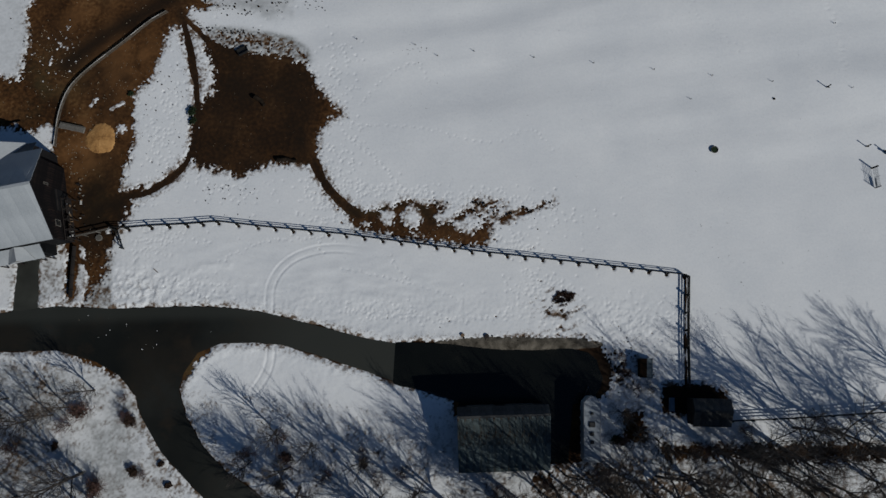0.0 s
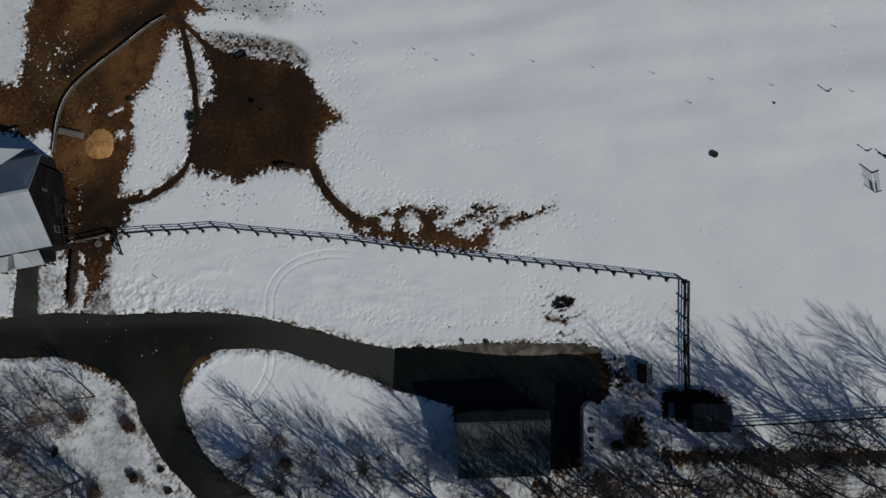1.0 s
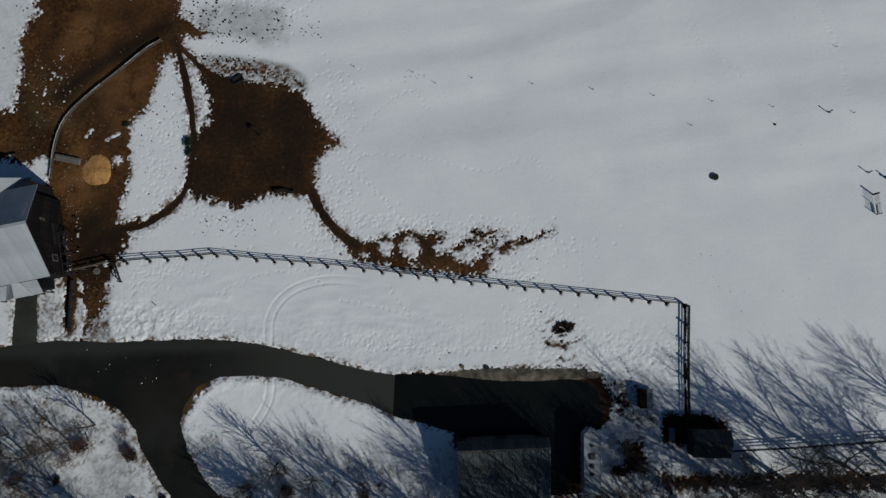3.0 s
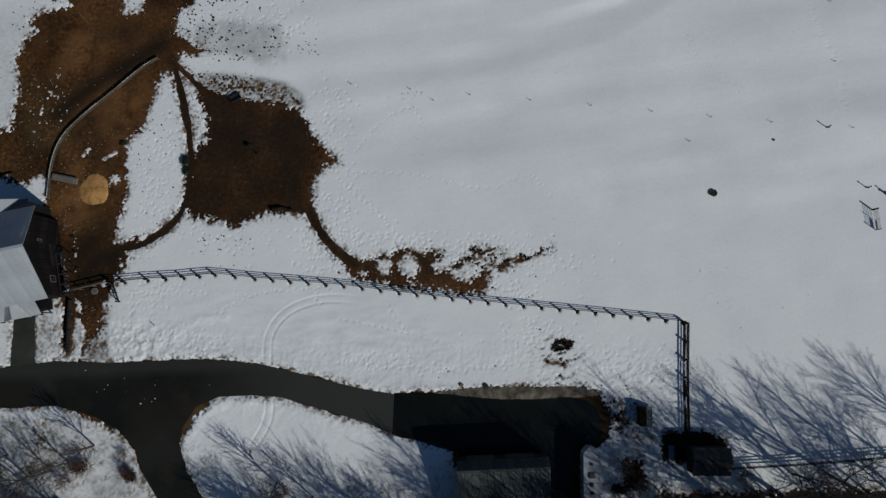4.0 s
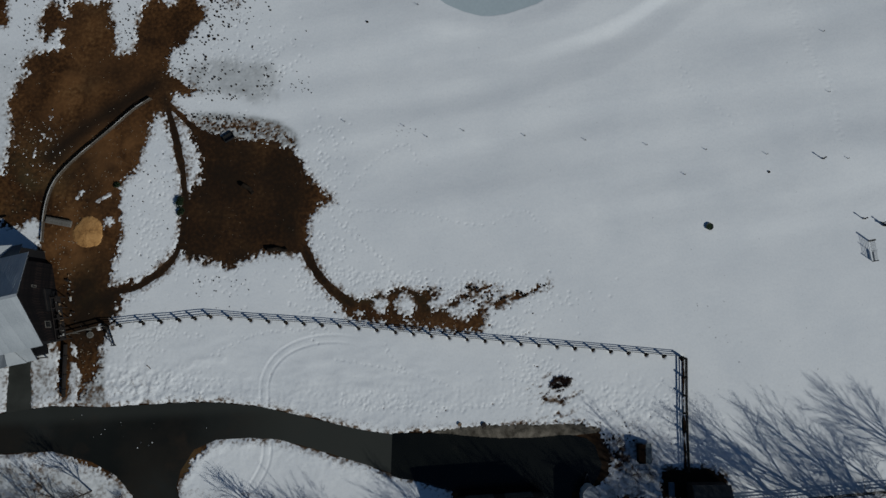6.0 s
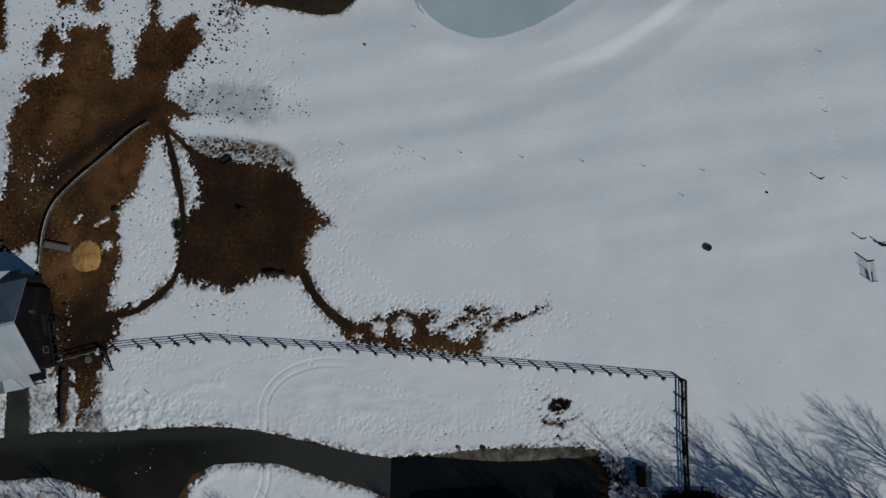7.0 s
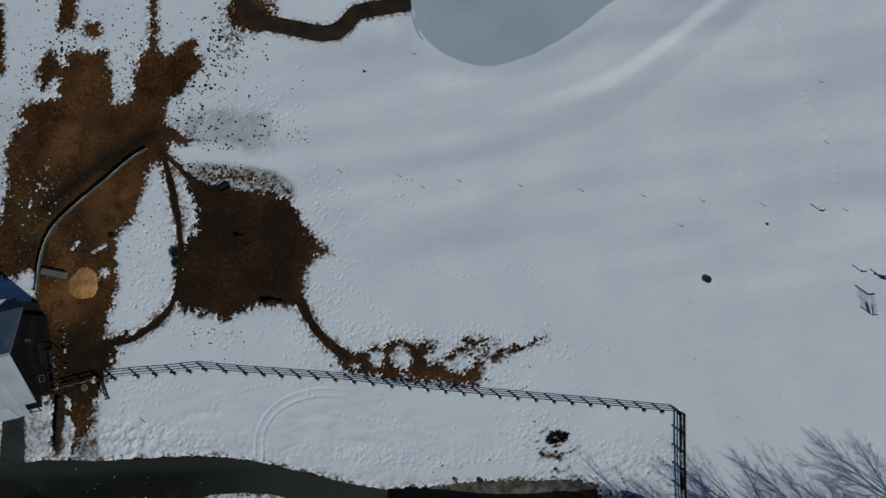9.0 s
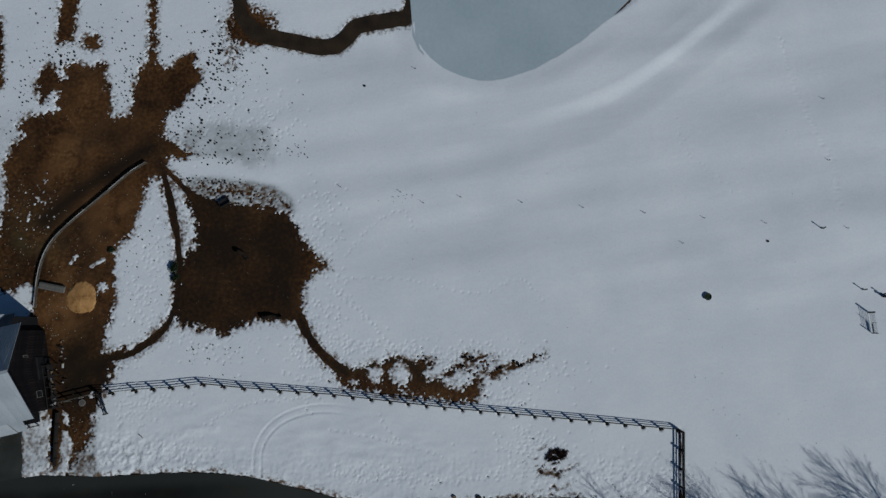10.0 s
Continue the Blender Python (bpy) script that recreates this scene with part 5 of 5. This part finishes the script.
    return out + [("twig_crown", from_arrays("twig_crown", *tubes(twigs, 3), M_BARK if stems == 1 else M_TWIG))]


def tree_thing(name, meshes, m, label, category, group):
    t = thing(name, m, label, category, group)
    for n, me in meshes:
        ob = part(n, me, None, t)
        if n == "twig_crown":
            tagged(ob, kind="stuff")
    return t


LABELS = ["tall bare grey broad-leaved tree at the edge of the snow", "bare spreading tree with many fine branches in patchy snow",
          "slender bare tree leaning slightly over leaf litter", "bare forked tree with a thick trunk"]
kinds = [tree_thing("tree", grow_tree(11 + k, h, r, first=f, spread=sp, depth=4, density=1.0, finest=0.0075, tips=10), pose(*p), LABELS[k], "tree", "bare trees")
         for k, (h, r, f, sp, p) in enumerate([(14.5, 0.23, 0.22, 0.62, (52.0, -21.5, 0)), (13.2, 0.205, 0.18, 0.62, (-0.5, -35.0, 0)),
                                              (15.5, 0.19, 0.3, 0.48, (40.0, -27.5, 0)), (12.5, 0.22, 0.15, 0.68, (-43.3, -37.2, 0))])]
rng = random.Random(4)
TREES = [(46.2, -24.2), (57.0, -23.6), (70.0, -18.0), (65.0, -22.0), (35.5, -30.5), (30.0, -29.5), (45.0, -32.5), (25.5, -33.0), (19.0, -35.5), (12.5, -36.5), (6.5, -38.0), (-6.5, -36.5),
         (-11.5, -39.5), (52.5, -30.0), (60.5, -29.0), (-51.0, -40.6), (-57.5, -33.5), (-46.5, -44.0), (-36.0, -45.0),
         (48.5, -29.2), (36.0, -34.0), (-15.5, -36.0), (17.0, -32.6), (20.5, -33.8), (14.0, -35.0), (47.5, -22.0), (42.0, -24.5), (56.5, -27.5), (31.0, -33.0), (24.0, -29.8), (37.5, -25.5), (61.0, -22.5), (38.0, -33.0), (28.5, -36.0), (22.0, -31.5), (9.5, -34.0), (16.0, -39.5), (-2.5, -39.5), (3.5, -36.0), (-55.0, -44.5), (-62.0, -37.0), (-39.5, -41.5), (-8.5, -42.5), (62.0, -24.5),
         (15.0, -43.0), (2.0, -43.5)]
for i, (x, y) in enumerate(TREES):
    src = kinds[(i * 3 + i // 4) % 4]
    t = copy_thing(src, pose(x + rng.uniform(-0.4, 0.4), y + rng.uniform(-0.4, 0.4), 0, rng.gauss(0, 2), rng.gauss(0, 2), rng.uniform(0, 360)))
    s = rng.uniform(0.8, 1.08)
    t.scale = (s, s, s)
slim = tree_thing("slender_tree", grow_tree(23, 15.5, 0.15, first=0.42, spread=0.36, depth=3, density=1.0, finest=0.016), pose(43.5, -26.8, 0), "slender straight bare tree beside the ditch", "tree", "slender trees")
for x, y in ((40.5, -26.0), (50.6, -25.4), (58.6, -24.8), (44.8, -29.8), (52.0, -28.2), (33.2, -29.0), (27.2, -30.6), (12.0, -34.6), (18.4, -31.0), (-4.0, -36.8)):
    t = copy_thing(slim, pose(x, y, 0, rng.gauss(0, 2), rng.gauss(0, 2), rng.uniform(0, 360)))
    q = rng.uniform(0.8, 1.1)
    t.scale = (q, q, q)
small = tree_thing("young_tree", grow_tree(31, 7.5, 0.13, first=0.3, spread=0.5, depth=3, density=1.1), pose(-43.6, -26.8, 0), "young bare tree beside the lane", "tree", "young trees")
for x, y, s in ((-19.3, -29.2, 1.1), (-8.0, -32.0, 1.0), (29.5, -25.0, 0.9), (33.0, -26.5, 0.8), (-48.5, -30.5, 0.9), (24.5, -22.0, 0.8), (-46.5, -29.3, 0.9), (-51.5, -31.5, 1.1), (-54.5, -29.0, 1.0), (-14.5, -30.5, 1.0), (-22.0, -33.5, 0.9), (-17.0, -33.8, 1.1), (26.5, -25.0, 0.9), (47.5, -28.5, 0.9)):
    t = copy_thing(small, pose(x, y, 0, rng.gauss(0, 3), rng.gauss(0, 3), rng.uniform(0, 360)))
    t.scale = (s, s, s)
bush = tree_thing("shrub", grow_tree(41, 2.6, 0.03, stems=7, first=0.15, spread=0.7, depth=3, density=0.7, finest=0.009), pose(-38.4, -29.8, 0), "reddish-brown leafless shrub in the snow", "shrub", "leafless shrubs")
for x, y, s in ((-43.8, -29.5, 1.5), (-46.0, -31.2, 1.2), (-41.0, -38.6, 1.5), (-18.6, -29.8, 1.1), (-8.0, -31.0, 1.0), (-39.6, -27.2, 0.7), (-12.5, -34.0, 1.3), (-2.8, -32.4, 1.0), (25.0, -26.5, 1.3),
                (36.5, -25.8, 1.2), (44.0, -27.0, 1.2), (53.0, -26.0, 1.3), (-35.4, -36.8, 0.7), (-5.5, -33.6, 1.1), (10.0, -33.8, 1.2), (16.5, -32.6, 1.2), (41.0, -22.8, 1.0), (-52.5, -35.5, 1.4), (23.8, -30.5, 1.4), (29.5, -32.0, 1.4), (39.0, -29.5, 1.2), (25.0, -17.5, 0.9), (24.2, -15.4, 0.8), (28.6, -18.6, 0.8),
                (26.4, -19.4, 0.9), (-22.0, -32.8, 1.5), (-17.2, -33.4, 1.5), (-55.4, -31.4, 1.5), (22.5, -29.6, 1.2)):
    t = copy_thing(bush, pose(x, y, 0, 0, 0, rng.uniform(0, 360)))
    t.scale = (s, s, s * rng.uniform(0.8, 1.1))


def evergreen(x, y, r, h, seed, leaf=None, name="evergreen_shrub", label="dense dark evergreen shrub rising from the snow"):
    """A dense dark shrub: short stems and many leaf clumps."""
    rr = random.Random(seed)
    t = thing(name, pose(x, y, 0), label, "shrub", name.replace("_", " ") + "s")
    part("stem", cyl(bmesh.new(), 0.12, 0.06, h * 0.7, Matrix.Translation((0, 0, -0.1)), 8), M_BARK, t)
    V, F = [], []
    for _ in range(1100):
        d = Vector((rr.gauss(0, 1), rr.gauss(0, 1), rr.gauss(0, 1))).normalized() * rr.uniform(0.3, 1.0)
        a = math.atan2(d.y, d.x)
        wide = r * (1 + 0.3 * math.sin(2 * a + seed) + 0.2 * math.sin(5 * a + 2 * seed) + 0.3 * rr.gauss(0, 0.6))
        p = Vector((d.x * wide, d.y * wide, max(h * 0.5 + d.z * h * 0.5, 0.03)))
        q = Euler((rr.random() * 6, rr.random() * 6, rr.random() * 6)).to_matrix()
        b, s = len(V), rr.uniform(0.06, 0.13)
        V += [p + q @ Vector(v) * s for v in ((-1, 0, 0), (0, -0.6, 0.15), (1.2, 0, 0), (0, 0.6, 0.15))]
        F.append((b, b + 1, b + 2, b + 3))
    part("leaves", from_arrays("leaves", V, F, leaf or M_EVERGREEN), None, t)


evergreen(24.5, -25.7, 0.75, 1.2, 1)
for k, (x, y, r) in enumerate(((-45.0, -29.7, 0.95), (-38.2, -30.1, 0.9), (-36.7, -36.3, 0.7), (-41.2, -38.8, 1.1), (-47.3, -34.2, 0.45), (-33.4, -35.0, 0.35), (-32.0, -37.5, 0.4), (-17.6, -32.4, 0.8), (-17.9, -36.0, 0.7), (-7.6, -32.2, 0.55))):
    evergreen(x, y, r, r * 1.3, 20 + k, M_DEADLEAF, "dead_leaf_shrub", "dense shrub with dead brown leaves in the snow")
for k, (x, y, r) in enumerate(((-37.0, 11.9, 0.6), (-36.7, 10.6, 0.45), (-45.9, 13.6, 0.3))):
    evergreen(x, y, r, r * 1.1, 5 + k)
def tussock(x, y, rx, ry, h, count, seed, turn):
    """A flattened clump of dead stalks fanned out from its roots."""
    rr = random.Random(seed)
    t = thing("brush_clump", pose(x, y, 0, 0, 0, turn), "flattened clump of dead brown brush in the snow", "brush", "brush clumps")
    V, F = [], []
    for _ in range(count):
        a, q = rr.uniform(0, 6.283), math.sqrt(rr.random())
        q *= 1 + 0.25 * math.sin(3 * a + seed) + 0.15 * math.sin(7 * a)
        p = Vector((rx * q * math.cos(a), ry * q * math.sin(a), rr.uniform(0, 0.06)))
        d = Vector((math.cos(a) + rr.gauss(0, 0.7), math.sin(a) + rr.gauss(0, 0.7), rr.uniform(0.2, 1.2))).normalized()
        side = d.cross(Vector((0, 0, 1))).normalized() * rr.uniform(0.02, 0.045)
        l, b = h * rr.uniform(0.6, 1.4), len(V)
        tip = p + d * l
        V += [p - side, p + side, p + d * l * 0.6 + side * 0.8, tip + Vector((0, 0, -0.25 * l)), p + d * l * 0.6 - side * 0.8]
        F.append((b, b + 1, b + 2, b + 3, b + 4))
    part("stalks", from_arrays("stalks", V, F, M_BRUSH), None, t)


tussock(16.1, -8.2, 1.15, 0.6, 0.34, 900, 3, 12)
tussock(17.1, -8.0, 0.6, 0.42, 0.3, 350, 4, 60)
tussock(16.4, -9.2, 0.5, 0.16, 0.16, 110, 5, 25)
tussock(16.9, -10.3, 0.7, 0.15, 0.14, 120, 6, 24)
tussock(14.5, -10.0, 0.8, 0.14, 0.14, 120, 7, 55)


# ---- field things ----
def gate():
    """A loose metal field gate standing on two posts."""
    g = thing("field_gate", pose(57.35, 12.7, float(terrain(np.array([57.0]), np.array([12.7]))[0]), 0, 0, -80), "galvanised six-bar field gate standing alone in the snow", "gate")
    for x in (-1.4, 1.4):
        part("post", cyl(bmesh.new(), 0.12 if x < 0 else 0.06, 0.11 if x < 0 else 0.06, 1.45, Matrix.Translation((x, 0, -0.15)), 10), M_FENCEWOOD, g)
    for k in range(6):
        beam((-1.4, 0.02, 0.22 + k * 0.18), (1.4, 0.02, 0.22 + k * 0.18), 0.03, 0.03, "bar", M_GALV, g)
    beam((0, -0.02, 0.28), (0, -0.02, 1.42), 0.05, 0.05, "upright", M_GALV, g)
    box_part("panel", (1.25, 0.015, 0.35), Matrix.Translation((0.72, -0.02, 0.42)), M_GALV, g)


def stake(x, y, h, r, mat, label):
    z = float(terrain(np.array([float(x)]), np.array([float(y)]))[0])
    s = thing("fence_stake", pose(x, y, z, rng.gauss(0, 0.5), rng.gauss(0, 0.5), 0), label, "post", "electric fence stakes")
    part("shaft", cyl(bmesh.new(), r, r * 0.9, h + 0.2, Matrix.Translation((0, 0, -0.2)), 8), mat, s)
    part("insulator", cyl(bmesh.new(), r * 1.5, r * 1.5, 0.07, Matrix.Translation((0, 0, h * 0.85)), 8), M_BLACK, s)
    part("foot_step", box(bmesh.new(), (r * 5, r * 2, r * 1.2), Matrix.Translation((r * 2, 0, 0.2))), mat, s)
    return s


gate()
for x in (-15.7, -7.4, 0.9, 9.4, 17.8, 26.3, 34.5, 42.9):
    stake(x, 25.05, 0.5, 0.03, M_FENCEWOOD, "thin dark electric-fence stake in the open snow field")
for x, y in ((54.0, 25.3), (51.4, 34.7), (31.7, 21.3), (50.5, 43.5), (-7.0, 42.9), (-4.1, 23.8)):
    stake(x, y, 0.45, 0.03, M_FENCEWOOD, "thin dark electric-fence stake in the open snow field")
for x, y in ((50.5, 25.0), (56.3, 17.1), (58.8, 16.7)):
    stake(x, y, 1.1, 0.07, M_FENCEWOOD, "dark wooden corner stake in the snow")
stake(59.1, 16.4, 0.9, 0.13, M_FENCEWOOD, "stout dark wooden post beside a corner stake")

for x, y, r in ((43.3, 22.6, 0.2), (-13.9, 39.8, 0.2)):
    z = float(terrain(np.array([x]), np.array([y]))[0])
    lump = mound("dung_heap", x, y, r, r * 0.9, 0.2, M_DUNG, 17, z + 0.05)
    tagged(lump, "small dark heap of frozen dung on the snow", "dung", "dung heaps in the field")

wz = float(terrain(np.array([35.3]), np.array([14.3]))[0])
tub = thing("water_tub", pose(35.3, 14.3, wz + 0.05), "round black rubber water tub frozen over in the snow", "tub")
bm = bmesh.new()
prof = [(0.42, 0.0), (0.47, 0.2), (0.51, 0.23), (0.46, 0.24), (0.42, 0.2), (0.38, 0.14)]
ring = []
for r, z in prof:
    ring.append([bm.verts.new((r * math.cos(2 * math.pi * k / 28), r * math.sin(2 * math.pi * k / 28), z)) for k in range(28)])
for a, b in zip(ring, ring[1:]):
    for k in range(28):
        bm.faces.new((a[k], a[(k + 1) % 28], b[(k + 1) % 28], b[k]))
part("rim", bm, M_RUBBER, tub)
part("ice", cyl(bmesh.new(), 0.40, 0.40, 0.02, Matrix.Translation((0, 0, 0.13)), 24), M_EVERGREEN, tub, "dark ice")


def log(name, x, y, l, r, turn, label, z=0.0, mat=None):
    bm = bmesh.new()
    bmesh.ops.create_cone(bm, cap_ends=True, segments=10, radius1=r, radius2=r * 0.8, depth=l)
    bmesh.ops.subdivide_edges(bm, edges=[e for e in bm.edges if abs(e.verts[0].co.z - e.verts[1].co.z) > l / 2], cuts=5)
    for v in bm.verts:
        v.co += Vector((math.sin(v.co.z * 2.1) * r * 0.4, math.cos(v.co.z * 3.3) * r * 0.3, 0))
    ob = part(name, bm, mat or M_BARK)
    ob.matrix_world = pose(x, y, z + r * 0.7, 0, 90, turn)
    return tagged(ob, label, "log")


log("log", -27.9, 14.5, 1.7, 0.34, -35, "dark wet log lying in the muddy paddock", mat=M_DUNG)
log("log", -23.0, 6.5, 2.6, 0.32, 4, "dark wet log at the paddock's edge", mat=M_DUNG)
tr = thing("feed_trough", pose(-31.4, 21.5, 0, 0, 0, 35), "black feed trough tipped beside the paddock", "trough")
for s in (-1, 1):
    box_part("side", (1.5, 0.05, 0.45), Matrix.Translation((0, s * 0.4, 0.22)), M_BLACK, tr, 0.01)
    box_part("end", (0.05, 0.75, 0.45), Matrix.Translation((s * 0.72, 0, 0.22)), M_BLACK, tr, 0.01)
box_part("bottom", (1.4, 0.75, 0.05), Matrix.Translation((0, 0, 0.05)), M_BLACK, tr)

log("stick", -38.3, -10.5, 0.75, 0.06, -35, "short dark stick lying on the snow", 0.05, M_BRUSH)
bucket = thing("feed_tub", pose(-46.6, -6.9, 0), "round pale shallow feed tub on the mud by the rails", "tub")
part("wall", cyl(bmesh.new(), 0.38, 0.44, 0.22, Matrix(), 20), M_CAP, bucket)
part("feed", cyl(bmesh.new(), 0.36, 0.36, 0.02, Matrix.Translation((0, 0, 0.215)), 20), M_PALEWOOD, bucket, "grey leftover feed")

ramp = thing("wooden_platform", pose(-53.0, 7.85, 0, 0, 0, -6), "low silvered plank platform beside the sand", "platform")
for k in range(5):
    box_part("plank", (3.5, 0.16, 0.04), Matrix.Translation((0, -0.36 + k * 0.18, 0.42)), M_PALEWOOD, ramp, 0.005)
for sx in (-1.6, 0, 1.6):
    box_part("bearer", (0.1, 0.85, 0.4), Matrix.Translation((sx, 0, 0.2)), M_PALEWOOD, ramp)

for x, y, r, mat, lab in ((6.6, -14.4, 0.32, M_DARKWOOD, "dark sawn tree stump in the snow by the lane"), (3.4, -14.6, 0.26, M_TANWOOD, "tan sawn tree stump in the snow by the lane")):
    st = thing("tree_stump", pose(x, y, 0), lab, "stump", "stumps by the lane")
    bm = cyl(bmesh.new(), r * 1.1, r * 0.95, 0.3, Matrix.Translation((0, 0, -0.05)), 14)
    for v in bm.verts:
        v.co.x *= 1 + 0.08 * math.sin(5 * math.atan2(v.co.y, v.co.x))
    part("bole", bm, M_BARK, st)
    part("cut_face", cyl(bmesh.new(), r * 0.9, r * 0.9, 0.02, Matrix.Translation((0, 0, 0.25)), 14), mat, st)

# open rack and clutter along the barn's yard wall
rack = thing("storage_rack", BARN_AT @ pose(-1.2, -2.6, 0), "open dark timber rack along the barn's gable wall", "rack")
for y in (-2.6, -1.2, 0.2, 1.6, 3.0):
    for x in (-0.4, 0.4):
        box_part("post", (0.09, 0.09, 2.0), Matrix.Translation((x, y, 1.0)), M_DARKWOOD, rack)
    box_part("cross_rail", (0.9, 0.06, 0.1), Matrix.Translation((0, y, 2.03)), M_DARKWOOD, rack)
for x in (-0.4, 0.4):
    box_part("long_rail", (0.07, 5.9, 0.09), Matrix.Translation((x, 0.2, 2.13)), M_DARKWOOD, rack)
for k in range(4):
    box_part("shelf_board", (0.19, 5.7, 0.03), Matrix.Translation((-0.31 + 0.205 * k, 0.2, 1.2)), M_DARKWOOD, rack)
crng = random.Random(12)
for k in range(34):
    shelf = k < 18
    lx, ly = (crng.uniform(-1.5, -0.9), crng.uniform(-5.0, 0.3)) if shelf else (crng.uniform(-0.5, 0.4), crng.uniform(-5.4, 3.8))
    w, d, h = crng.uniform(0.12, 0.6), crng.uniform(0.08, 0.22), crng.uniform(0.06, 0.3)
    mat, lab = crng.choice([(M_DARKWOOD, "dark old timber by the barn wall"), (M_RUST, "rust-brown crate by the barn wall"), (M_CAP, "pale sawn board by the barn wall"),
                            (M_TANWOOD, "tan timber offcut by the barn wall"), (M_DARKWOOD, "dark old timber by the barn wall")])
    ob = box_part("timber_scrap" if mat is not M_RUST else "crate", (w, d, h), Matrix.Identity(4), mat, None, 0.02)
    ob.matrix_world = BARN_AT @ pose(lx, ly, (1.215 if shelf else 0) + h / 2, 0, 0, crng.choice([0, 90]) + crng.gauss(0, 12))
    tagged(ob, lab, "timber" if mat is not M_RUST else "crate", "clutter by the barn")

# dark tufts and droppings scattered over trodden snow
V, F = [], []
trng = random.Random(9)


def scatter(n, cx, cy, sx, sy, lo=0.05, hi=0.16, lift=0.08, on_snow=True):
    for _ in range(n):
        x, y = cx + trng.gauss(0, 1) * sx, cy + trng.gauss(0, 1) * sy
        if on_snow and bare(np.array([x]), np.array([y]))[0] < 0.1:
            continue
        z = float(terrain(np.array([x]), np.array([y]))[0]) + lift
        s = trng.uniform(lo, hi)
        b = len(V)
        for k in range(6):
            a = k * math.pi / 3 + trng.random() * 0.6
            V.append((x + s * math.cos(a) * trng.uniform(0.7, 1.3), y + s * math.sin(a), z - 0.06))
        V.append((x, y, z + s * 0.8))
        F.extend((b + k, b + (k + 1) % 6, b + 6) for k in range(6))


# round the paddock
for args in ((36, -36.5, 29.2, 2.2, 1.1, 0.1, 0.24), (40, -27.2, 30, 0.8, 1.5, 0.06, 0.16), (26, -33, 27.6, 2.4, 0.5, 0.08, 0.2),
             (18, -22.2, 30.2, 0.7, 0.8, 0.06, 0.18), (60, -33.5, 24.3, 3, 0.4, 0.06, 0.2), (50, -39.2, 37.5, 1.5, 5, 0.06, 0.2),
             (60, -36, 40.5, 1.2, 4, 0.1, 0.3), (70, -46.6, 36.5, 1.4, 3.2, 0.06, 0.2), (40, -57, 40, 1.2, 2, 0.1, 0.26)):
    scatter(*args)
# along the trodden north end
for args in ((22, -33, 37, 4, 4), (250, -59.5, 33, 2.6, 9, 0.05, 0.19), (160, -48, 41, 6, 3.5, 0.05, 0.19), (110, -33, 42, 2.4, 4, 0.05, 0.2),
             (24, -33, 31, 4, 1.4, 0.08, 0.22), (60, -40, 33, 2, 4, 0.06, 0.2), (60, -47, 14, 4, 6, 0.04, 0.1), (30, -30, 1, 2.5, 1.4), (30, -40.5, 14, 1.5, 4),
             (40, -34, 43, 1.8, 2.5)):
    scatter(*args)
# feeding strip, strip field and pad
for args in ((12, 5, 2.2, 4.5, 1), (12, -0.5, 0.5, 5, 1), (10, 3.9, 3.3, 0.5, 0.12, 0.12, 0.24), (7, 5.8, 2.6, 0.15, 0.5, 0.12, 0.22),
             (8, 3, 2.3, 0.3, 0.4, 0.1, 0.22), (10, 7.8, 1.9, 0.35, 0.3, 0.12, 0.26), (10, 10.8, 3.2, 0.5, 0.25, 0.12, 0.26), (8, 13.2, 4.5, 0.5, 0.2, 0.08, 0.2),
             (8, -2, 2.4, 0.6, 0.3, 0.12, 0.26), (50, 13, -14.8, 5, 0.45, 0.05, 0.22), (40, 22, -14.2, 1.8, 0.8, 0.05, 0.16),
             (30, 26, -15.5, 2.5, 1.8, 0.04, 0.12), (30, 27, -20, 3, 3, 0.04, 0.13), (18, -7.3, 24.3, 1.2, 0.3, 0.04, 0.09), (26, 22, -12, 6, 1.2, 0.03, 0.07), (16, 37, -1.5, 2.4, 3.5, 0.05, 0.1), (12, 46, -4, 3.5, 3.5, 0.05, 0.09),
             (70, 10, 20, 26, 10, 0.03, 0.07)):
    scatter(*args)
ob = new("droppings_and_tufts", from_arrays("droppings_and_tufts", V, F, M_DUNG))
tagged(ob, "dark droppings and grass tufts strewn over trodden snow", "debris", kind="stuff")

# pale straw, chips and small stones on the bare soil
V, F = [], []
for args in ((120, -58, 16, 3.0, 5.0, 0.03, 0.09), (90, -50, 12, 3.5, 4.0, 0.03, 0.08), (60, -52, 3, 1.6, 3.0, 0.03, 0.09), (70, -46.5, 20, 3.0, 3.0, 0.02, 0.06), (60, -27, 12, 6.0, 5.0, 0.02, 0.05),
             (60, -52, 30, 6.0, 5.0, 0.02, 0.06), (60, -4, -1, 6.0, 0.8, 0.03, 0.07), (40, -47, -9, 1.2, 3.0, 0.03, 0.09)):
    scatter(*args, lift=0.03, on_snow=False)
ob = new("straw_and_chips", from_arrays("straw_and_chips", V, F, M_STRAW))
tagged(ob, "pale straw, wood chips and small stones on bare soil", "debris", kind="stuff")

# crumbs of snow left on the ploughed lane
V, F = [], []
for args in ((5, -41.6, -19.2, 1.6, 0.6, 0.02, 0.07), (6, -37.3, -20.4, 0.5, 0.9, 0.03, 0.09), (6, -38, -18, 8, 1.2, 0.02, 0.05)):
    scatter(*args, lift=0.075, on_snow=False)
ob = new("snow_crumbs", from_arrays("snow_crumbs", V, F, M_SNOW))
tagged(ob, "small crumbs of snow left on the ploughed lane", "snow", kind="stuff")
